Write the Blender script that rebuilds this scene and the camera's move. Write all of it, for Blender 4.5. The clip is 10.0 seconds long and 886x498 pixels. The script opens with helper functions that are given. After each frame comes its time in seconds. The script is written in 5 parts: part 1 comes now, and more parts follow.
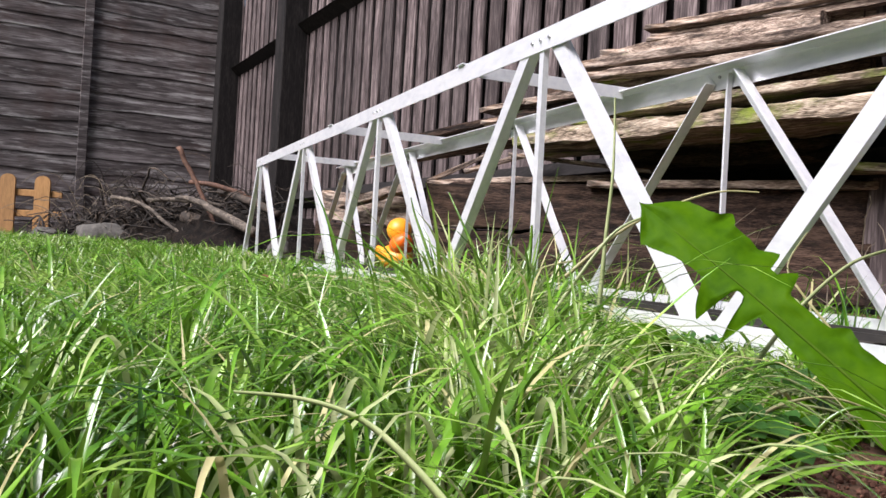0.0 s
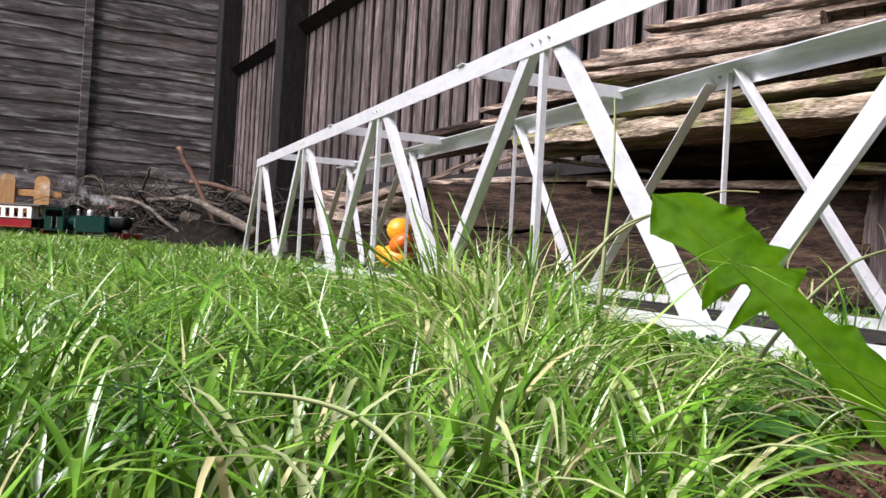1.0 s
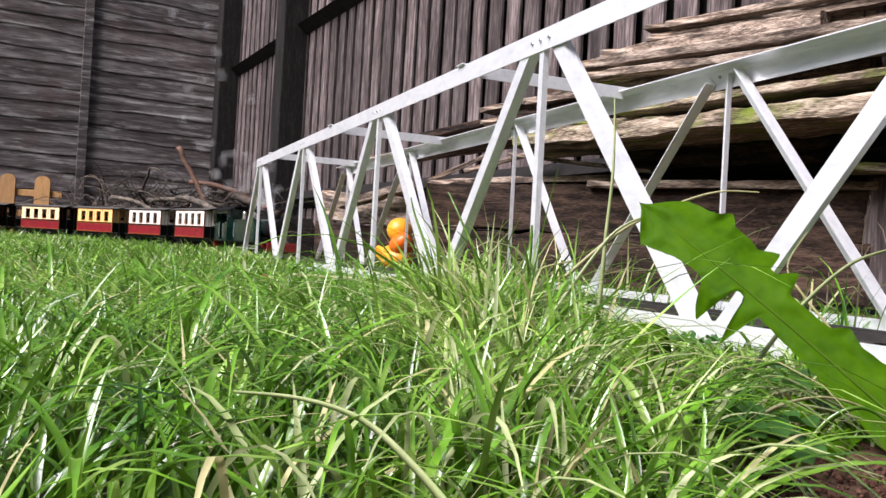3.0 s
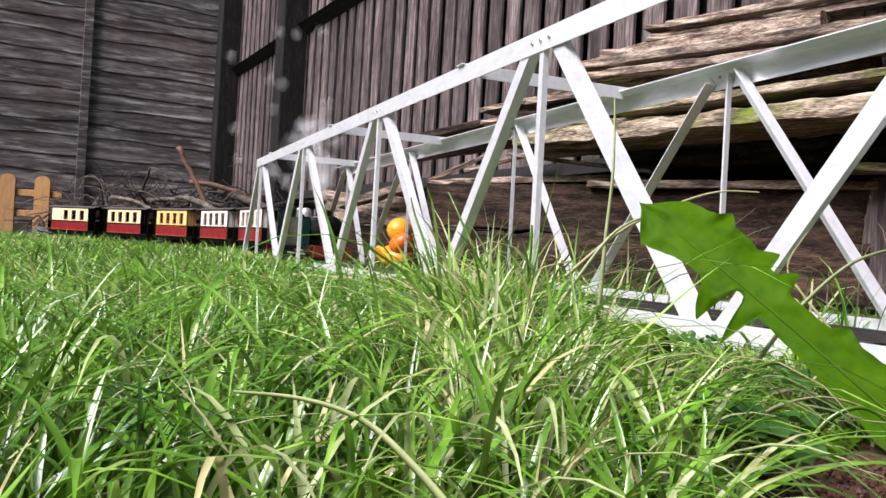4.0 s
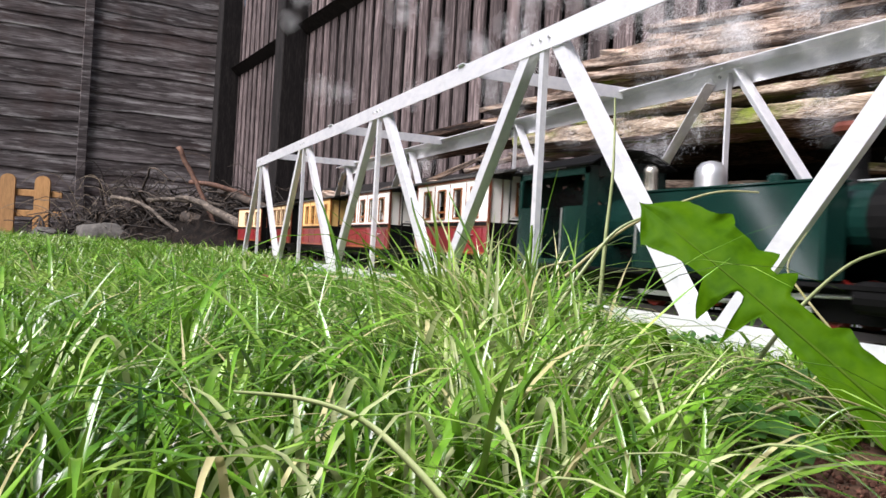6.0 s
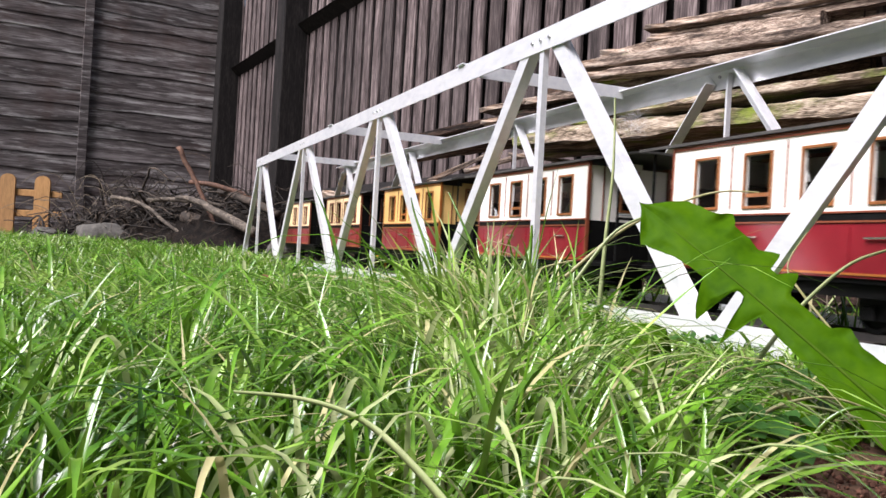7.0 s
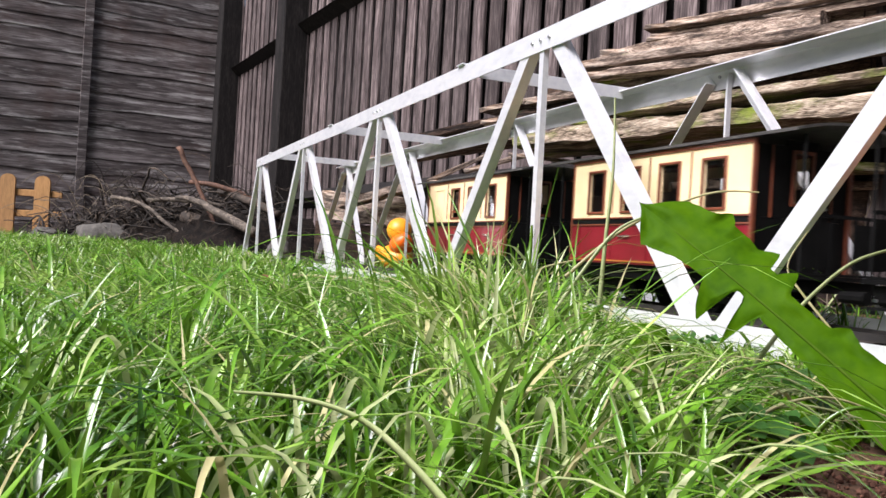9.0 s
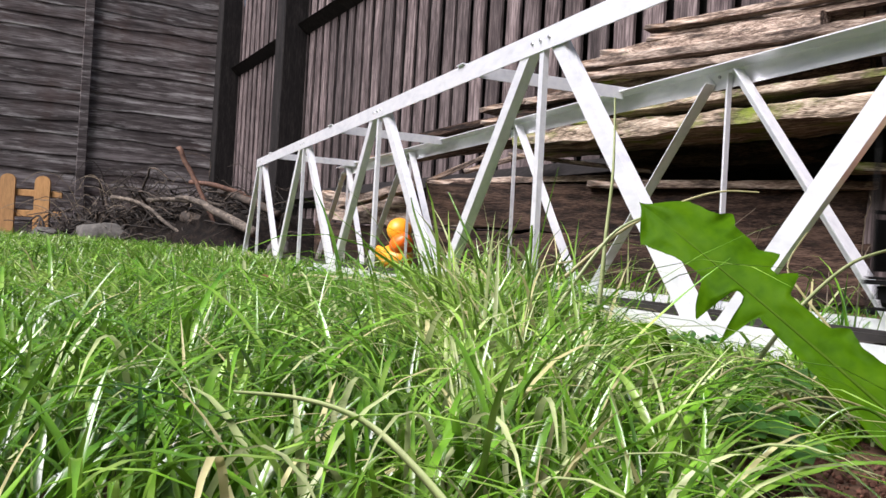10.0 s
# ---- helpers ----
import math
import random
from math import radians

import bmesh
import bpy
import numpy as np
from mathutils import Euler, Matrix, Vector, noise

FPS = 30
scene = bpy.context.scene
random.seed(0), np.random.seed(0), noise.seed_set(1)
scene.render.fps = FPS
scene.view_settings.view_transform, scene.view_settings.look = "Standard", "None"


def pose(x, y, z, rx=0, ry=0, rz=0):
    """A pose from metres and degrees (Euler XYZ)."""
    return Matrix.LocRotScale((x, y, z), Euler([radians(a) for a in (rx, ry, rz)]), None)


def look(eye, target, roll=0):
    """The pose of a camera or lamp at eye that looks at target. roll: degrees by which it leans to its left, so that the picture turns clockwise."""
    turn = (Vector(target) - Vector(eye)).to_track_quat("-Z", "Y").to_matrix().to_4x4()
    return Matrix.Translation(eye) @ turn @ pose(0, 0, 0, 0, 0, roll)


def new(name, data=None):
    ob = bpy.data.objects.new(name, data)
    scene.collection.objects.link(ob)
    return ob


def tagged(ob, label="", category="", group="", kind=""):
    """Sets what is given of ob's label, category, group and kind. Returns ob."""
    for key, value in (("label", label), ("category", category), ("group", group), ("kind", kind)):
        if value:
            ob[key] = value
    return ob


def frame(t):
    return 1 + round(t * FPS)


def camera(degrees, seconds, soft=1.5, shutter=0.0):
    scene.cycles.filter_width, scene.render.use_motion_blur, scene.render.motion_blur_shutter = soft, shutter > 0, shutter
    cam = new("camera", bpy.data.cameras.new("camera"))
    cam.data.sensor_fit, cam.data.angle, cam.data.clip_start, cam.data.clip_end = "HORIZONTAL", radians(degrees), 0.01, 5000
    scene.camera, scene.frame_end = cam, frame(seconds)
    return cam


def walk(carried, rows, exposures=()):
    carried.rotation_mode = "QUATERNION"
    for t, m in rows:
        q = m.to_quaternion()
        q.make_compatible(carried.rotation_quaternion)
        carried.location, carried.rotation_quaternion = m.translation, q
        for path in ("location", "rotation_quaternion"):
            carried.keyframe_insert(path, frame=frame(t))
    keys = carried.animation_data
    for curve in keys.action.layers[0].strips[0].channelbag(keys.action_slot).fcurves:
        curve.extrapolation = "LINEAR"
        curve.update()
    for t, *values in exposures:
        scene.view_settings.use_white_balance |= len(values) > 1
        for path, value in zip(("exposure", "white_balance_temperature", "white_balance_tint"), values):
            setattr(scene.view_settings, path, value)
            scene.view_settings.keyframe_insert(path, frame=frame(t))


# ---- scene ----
# World: y runs along the bridge away from the camera, x towards the side fence, z up, lawn soil at 0.
CAM_Z = 0.075
YAW, PITCH = radians(22.26), radians(0.1637)
cam = camera(55.64, 10.0, soft=1.5, shutter=0.2)
EYE = Vector((0, 0, CAM_Z))
AIM = EYE + Vector((math.sin(YAW) * math.cos(PITCH), math.cos(YAW) * math.cos(PITCH), math.sin(PITCH)))
walk(cam, [(0.0, look(EYE, AIM, 3.347)), (10.0, look(EYE, AIM, 3.347))])

# ---- light: bright overcast sky, with a broad glow of sun high behind the camera ----
world = bpy.data.worlds.new("overcast_sky")
scene.world = world
world.use_nodes = True
wn, wl = world.node_tree.nodes, world.node_tree.links
sky = wn.new("ShaderNodeTexSky")
sky.sky_type = "NISHITA"
sky.sun_disc = False
sky.sun_elevation, sky.sun_rotation = radians(48), radians(251)
sky.air_density, sky.dust_density, sky.ozone_density = 1.0, 6.0, 1.0
wl.new(sky.outputs[0], wn["Background"].inputs[0])
wn["Background"].inputs[1].default_value = 0.06
sun_data = bpy.data.lights.new("sun", "SUN")
sun_data.energy, sun_data.angle, sun_data.color = 4.7, radians(38), (0.975, 0.94, 1.02)
sun = new("sun", sun_data)
sun.matrix_world = look((-4.7, -0.4, 6), (0.5, 1.4, 0))
scene.view_settings.exposure = 0.9

# ---- materials ----
def material(name, colours, scale=20.0, rough=0.7, metal=0.0, bump=0.2, stretch=(1, 1, 1), vary=0.0, fine=4.0, spec=0.5, island=False, coord="Object", depth=0.002, through_light=0.0, stains=(), span=0.36):
    """Noise at two scales between the given colours, with relief; vary: how far single objects differ in lightness; stains: (colour, scale, stretch, low, high, strength)."""
    m = bpy.data.materials.new(name)
    m.use_nodes = True
    n, l = m.node_tree.nodes, m.node_tree.links
    b = n["Principled BSDF"]
    b.inputs["Roughness"].default_value, b.inputs["Metallic"].default_value = rough, metal
    b.inputs["Specular IOR Level"].default_value = spec
    tc, mp = n.new("ShaderNodeTexCoord"), n.new("ShaderNodeMapping")
    mp.inputs["Scale"].default_value = stretch
    l.new(tc.outputs[coord], mp.inputs[0])
    big, small = n.new("ShaderNodeTexNoise"), n.new("ShaderNodeTexNoise")
    for t, sc in ((big, scale), (small, scale * fine)):
        t.inputs["Scale"].default_value = sc
        t.inputs["Detail"].default_value = 5
        l.new(mp.outputs[0], t.inputs[0])
    mix = n.new("ShaderNodeMath")
    mix.operation = "MULTIPLY_ADD"
    mix.inputs[1].default_value = 0.45
    l.new(small.outputs[0], mix.inputs[0])
    half = n.new("ShaderNodeMath")
    half.operation = "MULTIPLY"
    half.inputs[1].default_value = 0.55
    l.new(big.outputs[0], half.inputs[0])
    l.new(half.outputs[0], mix.inputs[2])
    ramp = n.new("ShaderNodeValToRGB")
    e = ramp.color_ramp.elements
    while len(e) < len(colours):
        e.new(0.5)
    for i, c in enumerate(colours):
        e[i].position = 0.5 - span / 2 + span * i / max(1, len(colours) - 1)
        e[i].color = (*c, 1)
    l.new(mix.outputs[0], ramp.inputs[0])
    out = ramp.outputs[0]
    if vary:
        hsv = n.new("ShaderNodeHueSaturation")
        info = n.new("ShaderNodeNewGeometry" if island else "ShaderNodeObjectInfo")
        rng = n.new("ShaderNodeMapRange")
        rng.inputs["To Min"].default_value, rng.inputs["To Max"].default_value = 1 - vary, 1 + vary
        l.new(info.outputs["Random Per Island" if island else "Random"], rng.inputs["Value"])
        l.new(rng.outputs[0], hsv.inputs["Value"])
        l.new(out, hsv.inputs["Color"])
        out = hsv.outputs[0]
    for k, (colour, sc, st, low, high, strength) in enumerate(stains):
        mp2, t2, rg = n.new("ShaderNodeMapping"), n.new("ShaderNodeTexNoise"), n.new("ShaderNodeMapRange")
        mp2.inputs["Scale"].default_value, mp2.inputs["Location"].default_value = st, (3.7 * k, 1.9 * k, 5.3 * k)
        t2.inputs["Scale"].default_value, t2.inputs["Detail"].default_value, t2.inputs["Roughness"].default_value = sc, 6, 0.65
        rg.inputs["From Min"].default_value, rg.inputs["From Max"].default_value, rg.inputs["To Max"].default_value = low, high, strength
        mx = n.new("ShaderNodeMix")
        mx.data_type = "RGBA"
        l.new(tc.outputs[coord], mp2.inputs[0])
        l.new(mp2.outputs[0], t2.inputs[0])
        l.new(t2.outputs[0], rg.inputs["Value"])
        l.new(rg.outputs[0], mx.inputs[0])
        l.new(out, mx.inputs[6])
        mx.inputs[7].default_value = (*colour, 1)
        out = mx.outputs[2]
    l.new(out, b.inputs["Base Color"])
    if bump:
        bp = n.new("ShaderNodeBump")
        bp.inputs["Strength"].default_value, bp.inputs["Distance"].default_value = bump, depth
        l.new(mix.outputs[0], bp.inputs["Height"])
        l.new(bp.outputs[0], b.inputs["Normal"])
    if through_light:
        tr, add = n.new("ShaderNodeBsdfTranslucent"), n.new("ShaderNodeMixShader")
        add.inputs[0].default_value = through_light
        l.new(out, tr.inputs[0])
        l.new(b.outputs[0], add.inputs[1])
        l.new(tr.outputs[0], add.inputs[2])
        l.new(add.outputs[0], n["Material Output"].inputs[0])
    return m


M = {}
M["alu"] = material("aluminium", [(0.7, 0.71, 0.75), (0.8, 0.81, 0.84), (0.87, 0.87, 0.88)], 30, 0.36, 0.5, 0.08, (1, 0.3, 1), 0.06, stains=[((0.55, 0.56, 0.57), 60, (1, 0.4, 1), 0.58, 0.75, 0.4)])
M["bolt"] = material("steel_bolt", [(0.35, 0.35, 0.36), (0.55, 0.55, 0.56)], 200, 0.4, 0.9, 0.1)
M["soil"] = material("soil", [(0.022, 0.012, 0.007), (0.055, 0.029, 0.017), (0.11, 0.06, 0.036)], 25, 0.95, 0, 0.9, fine=6, spec=0.2, depth=0.01)
M["crumb"] = material("soil_crumb", [(0.02, 0.008, 0.005), (0.055, 0.025, 0.016), (0.12, 0.06, 0.042)], 60, 0.95, 0, 0.8, fine=4, spec=0.2, vary=0.4, island=True)
M["lap"] = material("lap_board", [(0.032, 0.027, 0.027), (0.078, 0.067, 0.067), (0.17, 0.155, 0.155)], 3, 0.85, 0, 0.5, (0.6, 4, 7), 0.3, fine=5, span=0.26, spec=0.25,
                    stains=[((0.06, 0.034, 0.028), 2.2, (1.2, 1, 0.8), 0.5, 0.7, 0.6), ((0.42, 0.405, 0.40), 3.0, (0.9, 3, 8), 0.54, 0.72, 0.9), ((0.012, 0.010, 0.010), 2.6, (0.7, 2, 4), 0.54, 0.72, 0.8)])
M["feather"] = material("feather_board", [(0.02, 0.015, 0.015), (0.07, 0.053, 0.052), (0.17, 0.137, 0.134)], 7, 0.8, 0, 0.6, (7, 7, 0.6), 0.4, fine=4, span=0.28, spec=0.3, stains=[((0.03, 0.02, 0.019), 3, (2, 2, 1.4), 0.5, 0.68, 0.6), ((0.22, 0.185, 0.18), 6, (5, 5, 0.7), 0.6, 0.75, 0.5)])
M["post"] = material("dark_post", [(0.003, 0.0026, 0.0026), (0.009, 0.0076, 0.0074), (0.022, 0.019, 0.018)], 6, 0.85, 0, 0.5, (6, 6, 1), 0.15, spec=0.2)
GRIME = ((0.018, 0.013, 0.010), 6, (5, 1.1, 6), 0.50, 0.62, 0.85)
M["oldwood"] = material("weathered_wood", [(0.05, 0.034, 0.026), (0.21, 0.155, 0.12), (0.46, 0.375, 0.305)], 8, 0.8, 0, 1.0, (13, 1.3, 13), 0.4, fine=7, span=0.2, spec=0.3, depth=0.006,
                        stains=[GRIME, ((0.30, 0.17, 0.09), 5, (3, 1.2, 3), 0.58, 0.75, 0.5), ((0.55, 0.49, 0.43), 9, (5, 0.8, 5), 0.6, 0.75, 0.6)])
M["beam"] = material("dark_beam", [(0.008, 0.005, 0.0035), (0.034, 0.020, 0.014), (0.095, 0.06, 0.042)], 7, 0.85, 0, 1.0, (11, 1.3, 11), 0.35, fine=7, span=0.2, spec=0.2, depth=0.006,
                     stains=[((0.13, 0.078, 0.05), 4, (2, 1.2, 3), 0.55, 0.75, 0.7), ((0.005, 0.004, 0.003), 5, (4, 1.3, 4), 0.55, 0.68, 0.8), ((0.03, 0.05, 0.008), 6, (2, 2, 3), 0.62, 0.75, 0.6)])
M["mossy"] = material("mossy_wood", [(0.06, 0.045, 0.03), (0.24, 0.185, 0.135), (0.47, 0.395, 0.31)], 7, 0.85, 0, 1.0, (11, 1.4, 11), 0.2, fine=7, span=0.2, spec=0.25, depth=0.006,
                      stains=[GRIME, ((0.13, 0.17, 0.018), 5, (3, 1.5, 3), 0.50, 0.66, 0.9)])
M["grass"] = material("grass_blade", [(0.018, 0.075, 0.004), (0.10, 0.225, 0.014), (0.31, 0.43, 0.10)], 9, 0.26, 0, 0.0, vary=0.5, island=True, spec=0.85, through_light=0.25)
M["drygrass"] = material("dry_grass", [(0.36, 0.33, 0.14), (0.52, 0.49, 0.27)], 40, 0.5, 0, 0.0, vary=0.25, island=True, spec=0.4, through_light=0.3)
M["palegrass"] = material("pale_grass", [(0.26, 0.33, 0.12), (0.48, 0.52, 0.27)], 30, 0.38, 0, 0.0, vary=0.3, island=True, spec=0.5, through_light=0.3)
M["stonebark"] = material("pale_bark", [(0.02, 0.015, 0.011), (0.065, 0.052, 0.04), (0.19, 0.155, 0.12)], 25, 0.85, 0, 0.8)
M["steam"] = material("steam_droplets", [(0.9, 0.9, 0.92), (0.95, 0.95, 0.96)], 5, 0.9, 0, 0.0, spec=0.0, through_light=0.5)
M["leafrib"] = material("leaf_rib", [(0.03, 0.07, 0.003), (0.05, 0.09, 0.008)], 30, 0.75, 0, 0.1, spec=0.05)
M["red"] = material("crimson_paint", [(0.15, 0.008, 0.014), (0.2, 0.012, 0.02)], 15, 0.32, 0, 0.03)
M["white"] = material("ivory_paint", [(0.74, 0.71, 0.66), (0.82, 0.79, 0.74)], 12, 0.4, 0, 0.03)
M["yellow"] = material("ochre_cream_paint", [(0.72, 0.46, 0.16), (0.8, 0.53, 0.21)], 12, 0.4, 0, 0.03)
M["cream"] = material("cream_paint", [(0.76, 0.58, 0.33), (0.83, 0.66, 0.4)], 12, 0.4, 0, 0.03)
M["brown"] = material("teak_trim", [(0.12, 0.03, 0.015), (0.2, 0.055, 0.025)], 30, 0.45, 0, 0.05)
M["orangewood"] = material("varnished_frame", [(0.27, 0.085, 0.018), (0.38, 0.14, 0.032)], 30, 0.35, 0, 0.05)
M["framewood"] = material("brown_window_frame", [(0.17, 0.06, 0.018), (0.28, 0.11, 0.035)], 30, 0.4, 0, 0.05)
M["black"] = material("black_paint", [(0.002, 0.002, 0.002), (0.006, 0.006, 0.006)], 20, 0.6, 0, 0.05, spec=0.12)
M["inside"] = material("dark_interior", [(0.02, 0.013, 0.01), (0.04, 0.028, 0.02)], 20, 0.7, 0, 0.05)
M["green"] = material("bottle_green_paint", [(0.003, 0.018, 0.014), (0.005, 0.027, 0.021)], 12, 0.26, 0, 0.03)
M["brass"] = material("pale_brass", [(0.8, 0.74, 0.62), (0.9, 0.86, 0.76)], 40, 0.22, 0.9, 0.03)
M["chrome"] = material("polished_steel", [(0.78, 0.78, 0.78), (0.88, 0.88, 0.88)], 40, 0.34, 0.85, 0.03)
M["copper"] = material("copper_cap", [(0.11, 0.025, 0.016), (0.2, 0.055, 0.032)], 60, 0.45, 0.3, 0.1)
M["bufferred"] = material("vermilion_paint", [(0.11, 0.005, 0.003), (0.18, 0.009, 0.006)], 15, 0.45, 0, 0.03)
M["picket"] = material("picket_timber", [(0.2, 0.1, 0.03), (0.34, 0.18, 0.06)], 8, 0.7, 0, 0.3, (6, 6, 1), 0.1)
M["bark"] = material("twig_bark", [(0.004, 0.0028, 0.002), (0.018, 0.0125, 0.0085), (0.085, 0.062, 0.045)], 30, 0.85, 0, 0.5, vary=0.6, island=True)
# near-black on purpose: the shade among the twigs is in this colour
M["heapdark"] = material("shaded_heap", [(0.001, 0.0008, 0.0006), (0.0045, 0.003, 0.0022), (0.02, 0.014, 0.01)], 26, 0.95, 0, 1.0, fine=4, spec=0.15, depth=0.012)
M["straw"] = material("dry_stem", [(0.07, 0.052, 0.035), (0.2, 0.16, 0.11)], 30, 0.7, 0, 0.3, vary=0.4, island=True)
M["redbark"] = material("peeled_branch", [(0.035, 0.014, 0.009), (0.15, 0.075, 0.045)], 25, 0.8, 0, 0.6)
M["stone"] = material("pale_stone", [(0.04, 0.037, 0.033), (0.12, 0.112, 0.1)], 14, 0.9, 0, 0.8, depth=0.01)
M["duck"] = material("yellow_rubber", [(0.75, 0.27, 0.012), (0.82, 0.36, 0.02)], 10, 0.4, 0, 0.02)
M["bill"] = material("orange_rubber", [(0.7, 0.1, 0.004), (0.78, 0.14, 0.006)], 10, 0.4, 0, 0.02)
M["leaf"] = material("dandelion_leaf", [(0.022, 0.062, 0.0004), (0.036, 0.092, 0.0006), (0.05, 0.112, 0.001)], 40, 0.6, 0, 0.3, fine=5, spec=0.05, through_light=0.18)
M["deadleaf"] = material("dead_leaf", [(0.06, 0.02, 0.01), (0.2, 0.08, 0.03)], 60, 0.7, 0, 0.3)
M["rail"] = material("tarnished_rail", [(0.012, 0.011, 0.010), (0.035, 0.031, 0.027)], 30, 0.6, 0.3, 0.1)
M["sleeper"] = material("dark_sleeper", [(0.02, 0.015, 0.012), (0.05, 0.038, 0.03)], 30, 0.9, 0, 0.5)
M["ballast"] = material("fine_ballast", [(0.01, 0.008, 0.006), (0.055, 0.045, 0.037)], 120, 0.95, 0, 0.9, fine=3)


# ---- building helpers ----
def mesh(name, bm, mat, smooth=False):
    me = bpy.data.meshes.new(name)
    bm.to_mesh(me)
    bm.free()
    me.materials.append(mat)
    if smooth:
        for p in me.polygons:
            p.use_smooth = True
    return me


def part(name, bm, mat, parent, label="", smooth=False, m=None):
    ob = new(name, mesh(name, bm, mat, smooth))
    ob.parent = parent
    if m is not None:
        ob.matrix_basis = m
    return tagged(ob, label) if label else ob


def base(name, m=None):
    ob = new(name)
    ob.empty_display_size = 0.02
    if m is not None:
        ob.matrix_basis = m
    return ob


def box(bm, x0, x1, y0, y1, z0, z1, bevel=0.0, m=None):
    c = Matrix.Translation(((x0 + x1) / 2, (y0 + y1) / 2, (z0 + z1) / 2)) @ Matrix.Diagonal((abs(x1 - x0), abs(y1 - y0), abs(z1 - z0), 1))
    r = bmesh.ops.create_cube(bm, size=1, matrix=(m @ c) if m else c)
    if bevel:
        edges = list({e for v in r["verts"] for e in v.link_edges})
        bmesh.ops.bevel(bm, geom=edges, offset=bevel, segments=1, affect="EDGES", clamp_overlap=True)
    return bm


def tube(bm, p, q, r0, r1=None, seg=16, caps=True):
    p, q = Vector(p), Vector(q)
    d = q - p
    m = Matrix.Translation((p + q) / 2) @ d.to_track_quat("Z", "Y").to_matrix().to_4x4()
    bmesh.ops.create_cone(bm, cap_ends=caps, segments=seg, radius1=r0, radius2=r0 if r1 is None else r1, depth=d.length, matrix=m)
    return bm


def lathe(bm, profile, centre, axis="Z", seg=20):
    """Turned shape from (radius, height) pairs about an upright or lengthwise axis."""
    rings = []
    for r, h in profile:
        ring = []
        for i in range(seg):
            a = 2 * math.pi * i / seg
            v = Vector((r * math.cos(a), r * math.sin(a), h))
            if axis == "Y":
                v = Vector((v.x, v.z, v.y))
            ring.append(bm.verts.new(Vector(centre) + v))
        rings.append(ring)
    for a, b in zip(rings, rings[1:]):
        for i in range(seg):
            bm.faces.new((a[i], a[(i + 1) % seg], b[(i + 1) % seg], b[i]))
    for ring in (rings[0], rings[-1]):
        bm.faces.new(ring)
    bmesh.ops.recalc_face_normals(bm, faces=bm.faces[:])
    return bm


def B():
    return bmesh.new()


# ---- ground ----
def ground_height(x, y):
    """Gentle unevenness, with a slight bank under the fences."""
    h = 0.004 * noise.noise((x * 3, y * 3, 0)) + 0.002 * noise.noise((x * 11, y * 11, 3))
    return h


def build_ground():
    bm = B()
    xs = [-60, -20, -8, -4] + [-3 + 0.1 * i for i in range(71)] + [6, 12, 30, 60]
    ys = [-60, -20, -8, -3] + [-1.5 + 0.1 * i for i in range(91)] + [9, 12, 25, 60]
    grid = [[bm.verts.new((x, y, ground_height(x, y) if -3 <= x <= 4 and -1.5 <= y <= 7.5 else 0)) for y in ys] for x in xs]
    for a, b in zip(grid, grid[1:]):
        for j in range(len(ys) - 1):
            bm.faces.new((a[j], b[j], b[j + 1], a[j + 1]))
    ob = new("ground", mesh("ground", bm, M["soil"], True))
    tagged(ob, "dark damp garden soil under the lawn", "ground", kind="structure")


build_ground()

# ---- fences: the side fence leans slightly towards the bridge's far end; the end fence closes the corner ----
FX0, FTILT = 1.55, math.atan(0.104)


def fence_frame(y):
    """A point of the side fence's line with its turn; local x runs along the fence, local y behind it."""
    return Matrix.Translation((FX0 - 0.104 * y, y, 0)) @ Matrix.Rotation(math.pi / 2 + FTILT, 4, "Z")


def build_side_fence():
    fence = tagged(base("side_fence", fence_frame(0)), "dark brown weathered feather-edge board fence with posts and rails", "fence", kind="structure")
    corner = 6.5 / math.cos(FTILT)
    post_at = 4.87 / math.cos(FTILT)
    rng = random.Random(4)
    # boards, each a thin wedge overlapping the next
    u = -6.4
    while u < corner - 0.05:
        w = 0.118
        gap = rng.uniform(0.022, 0.034)
        bm = B()
        t0, t1 = 0.006, 0.009
        lean = rng.uniform(-0.004, 0.004)
        vs = [bm.verts.new(c) for z in (0.03, 1.85) for c in ((u + lean * z, t1, z), (u + w - gap + lean * z, t0, z), (u + w - gap + lean * z, 0, z), (u + lean * z, 0, z))]
        for f in ((0, 1, 5, 4), (1, 2, 6, 5), (2, 3, 7, 6), (3, 0, 4, 7), (4, 5, 6, 7), (3, 2, 1, 0)):
            bm.faces.new([vs[i] for i in f])
        bmesh.ops.recalc_face_normals(bm, faces=bm.faces[:])
        part("board", bm, M["feather"], fence)
        u += w
    # added near-black sheet; its colour gives the shade seen in the board gaps
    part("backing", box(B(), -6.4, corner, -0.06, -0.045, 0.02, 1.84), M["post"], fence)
    for a, b in ((-6.4, post_at), (post_at, corner)):
        for z in (0.32, 1.325):
            bm = B()
            vs = [bm.verts.new((uu, *c)) for uu in (a, b) for c in ((0.0095, z - 0.05), (0.07, z), (0.0095, z + 0.05))]
            for f in ((0, 1, 4, 3), (1, 2, 5, 4), (2, 0, 3, 5), (0, 2, 1), (3, 4, 5)):
                bm.faces.new([vs[i] for i in f])
            bmesh.ops.recalc_face_normals(bm, faces=bm.faces[:])
            part("rail", bm, M["post"], fence)
    for p in (post_at, corner - 0.1, -1.6, -4.0):
        part("post", box(B(), p - 0.075, p + 0.075, 0.001, 0.15, 0, 1.95, 0.006), M["post"], fence)


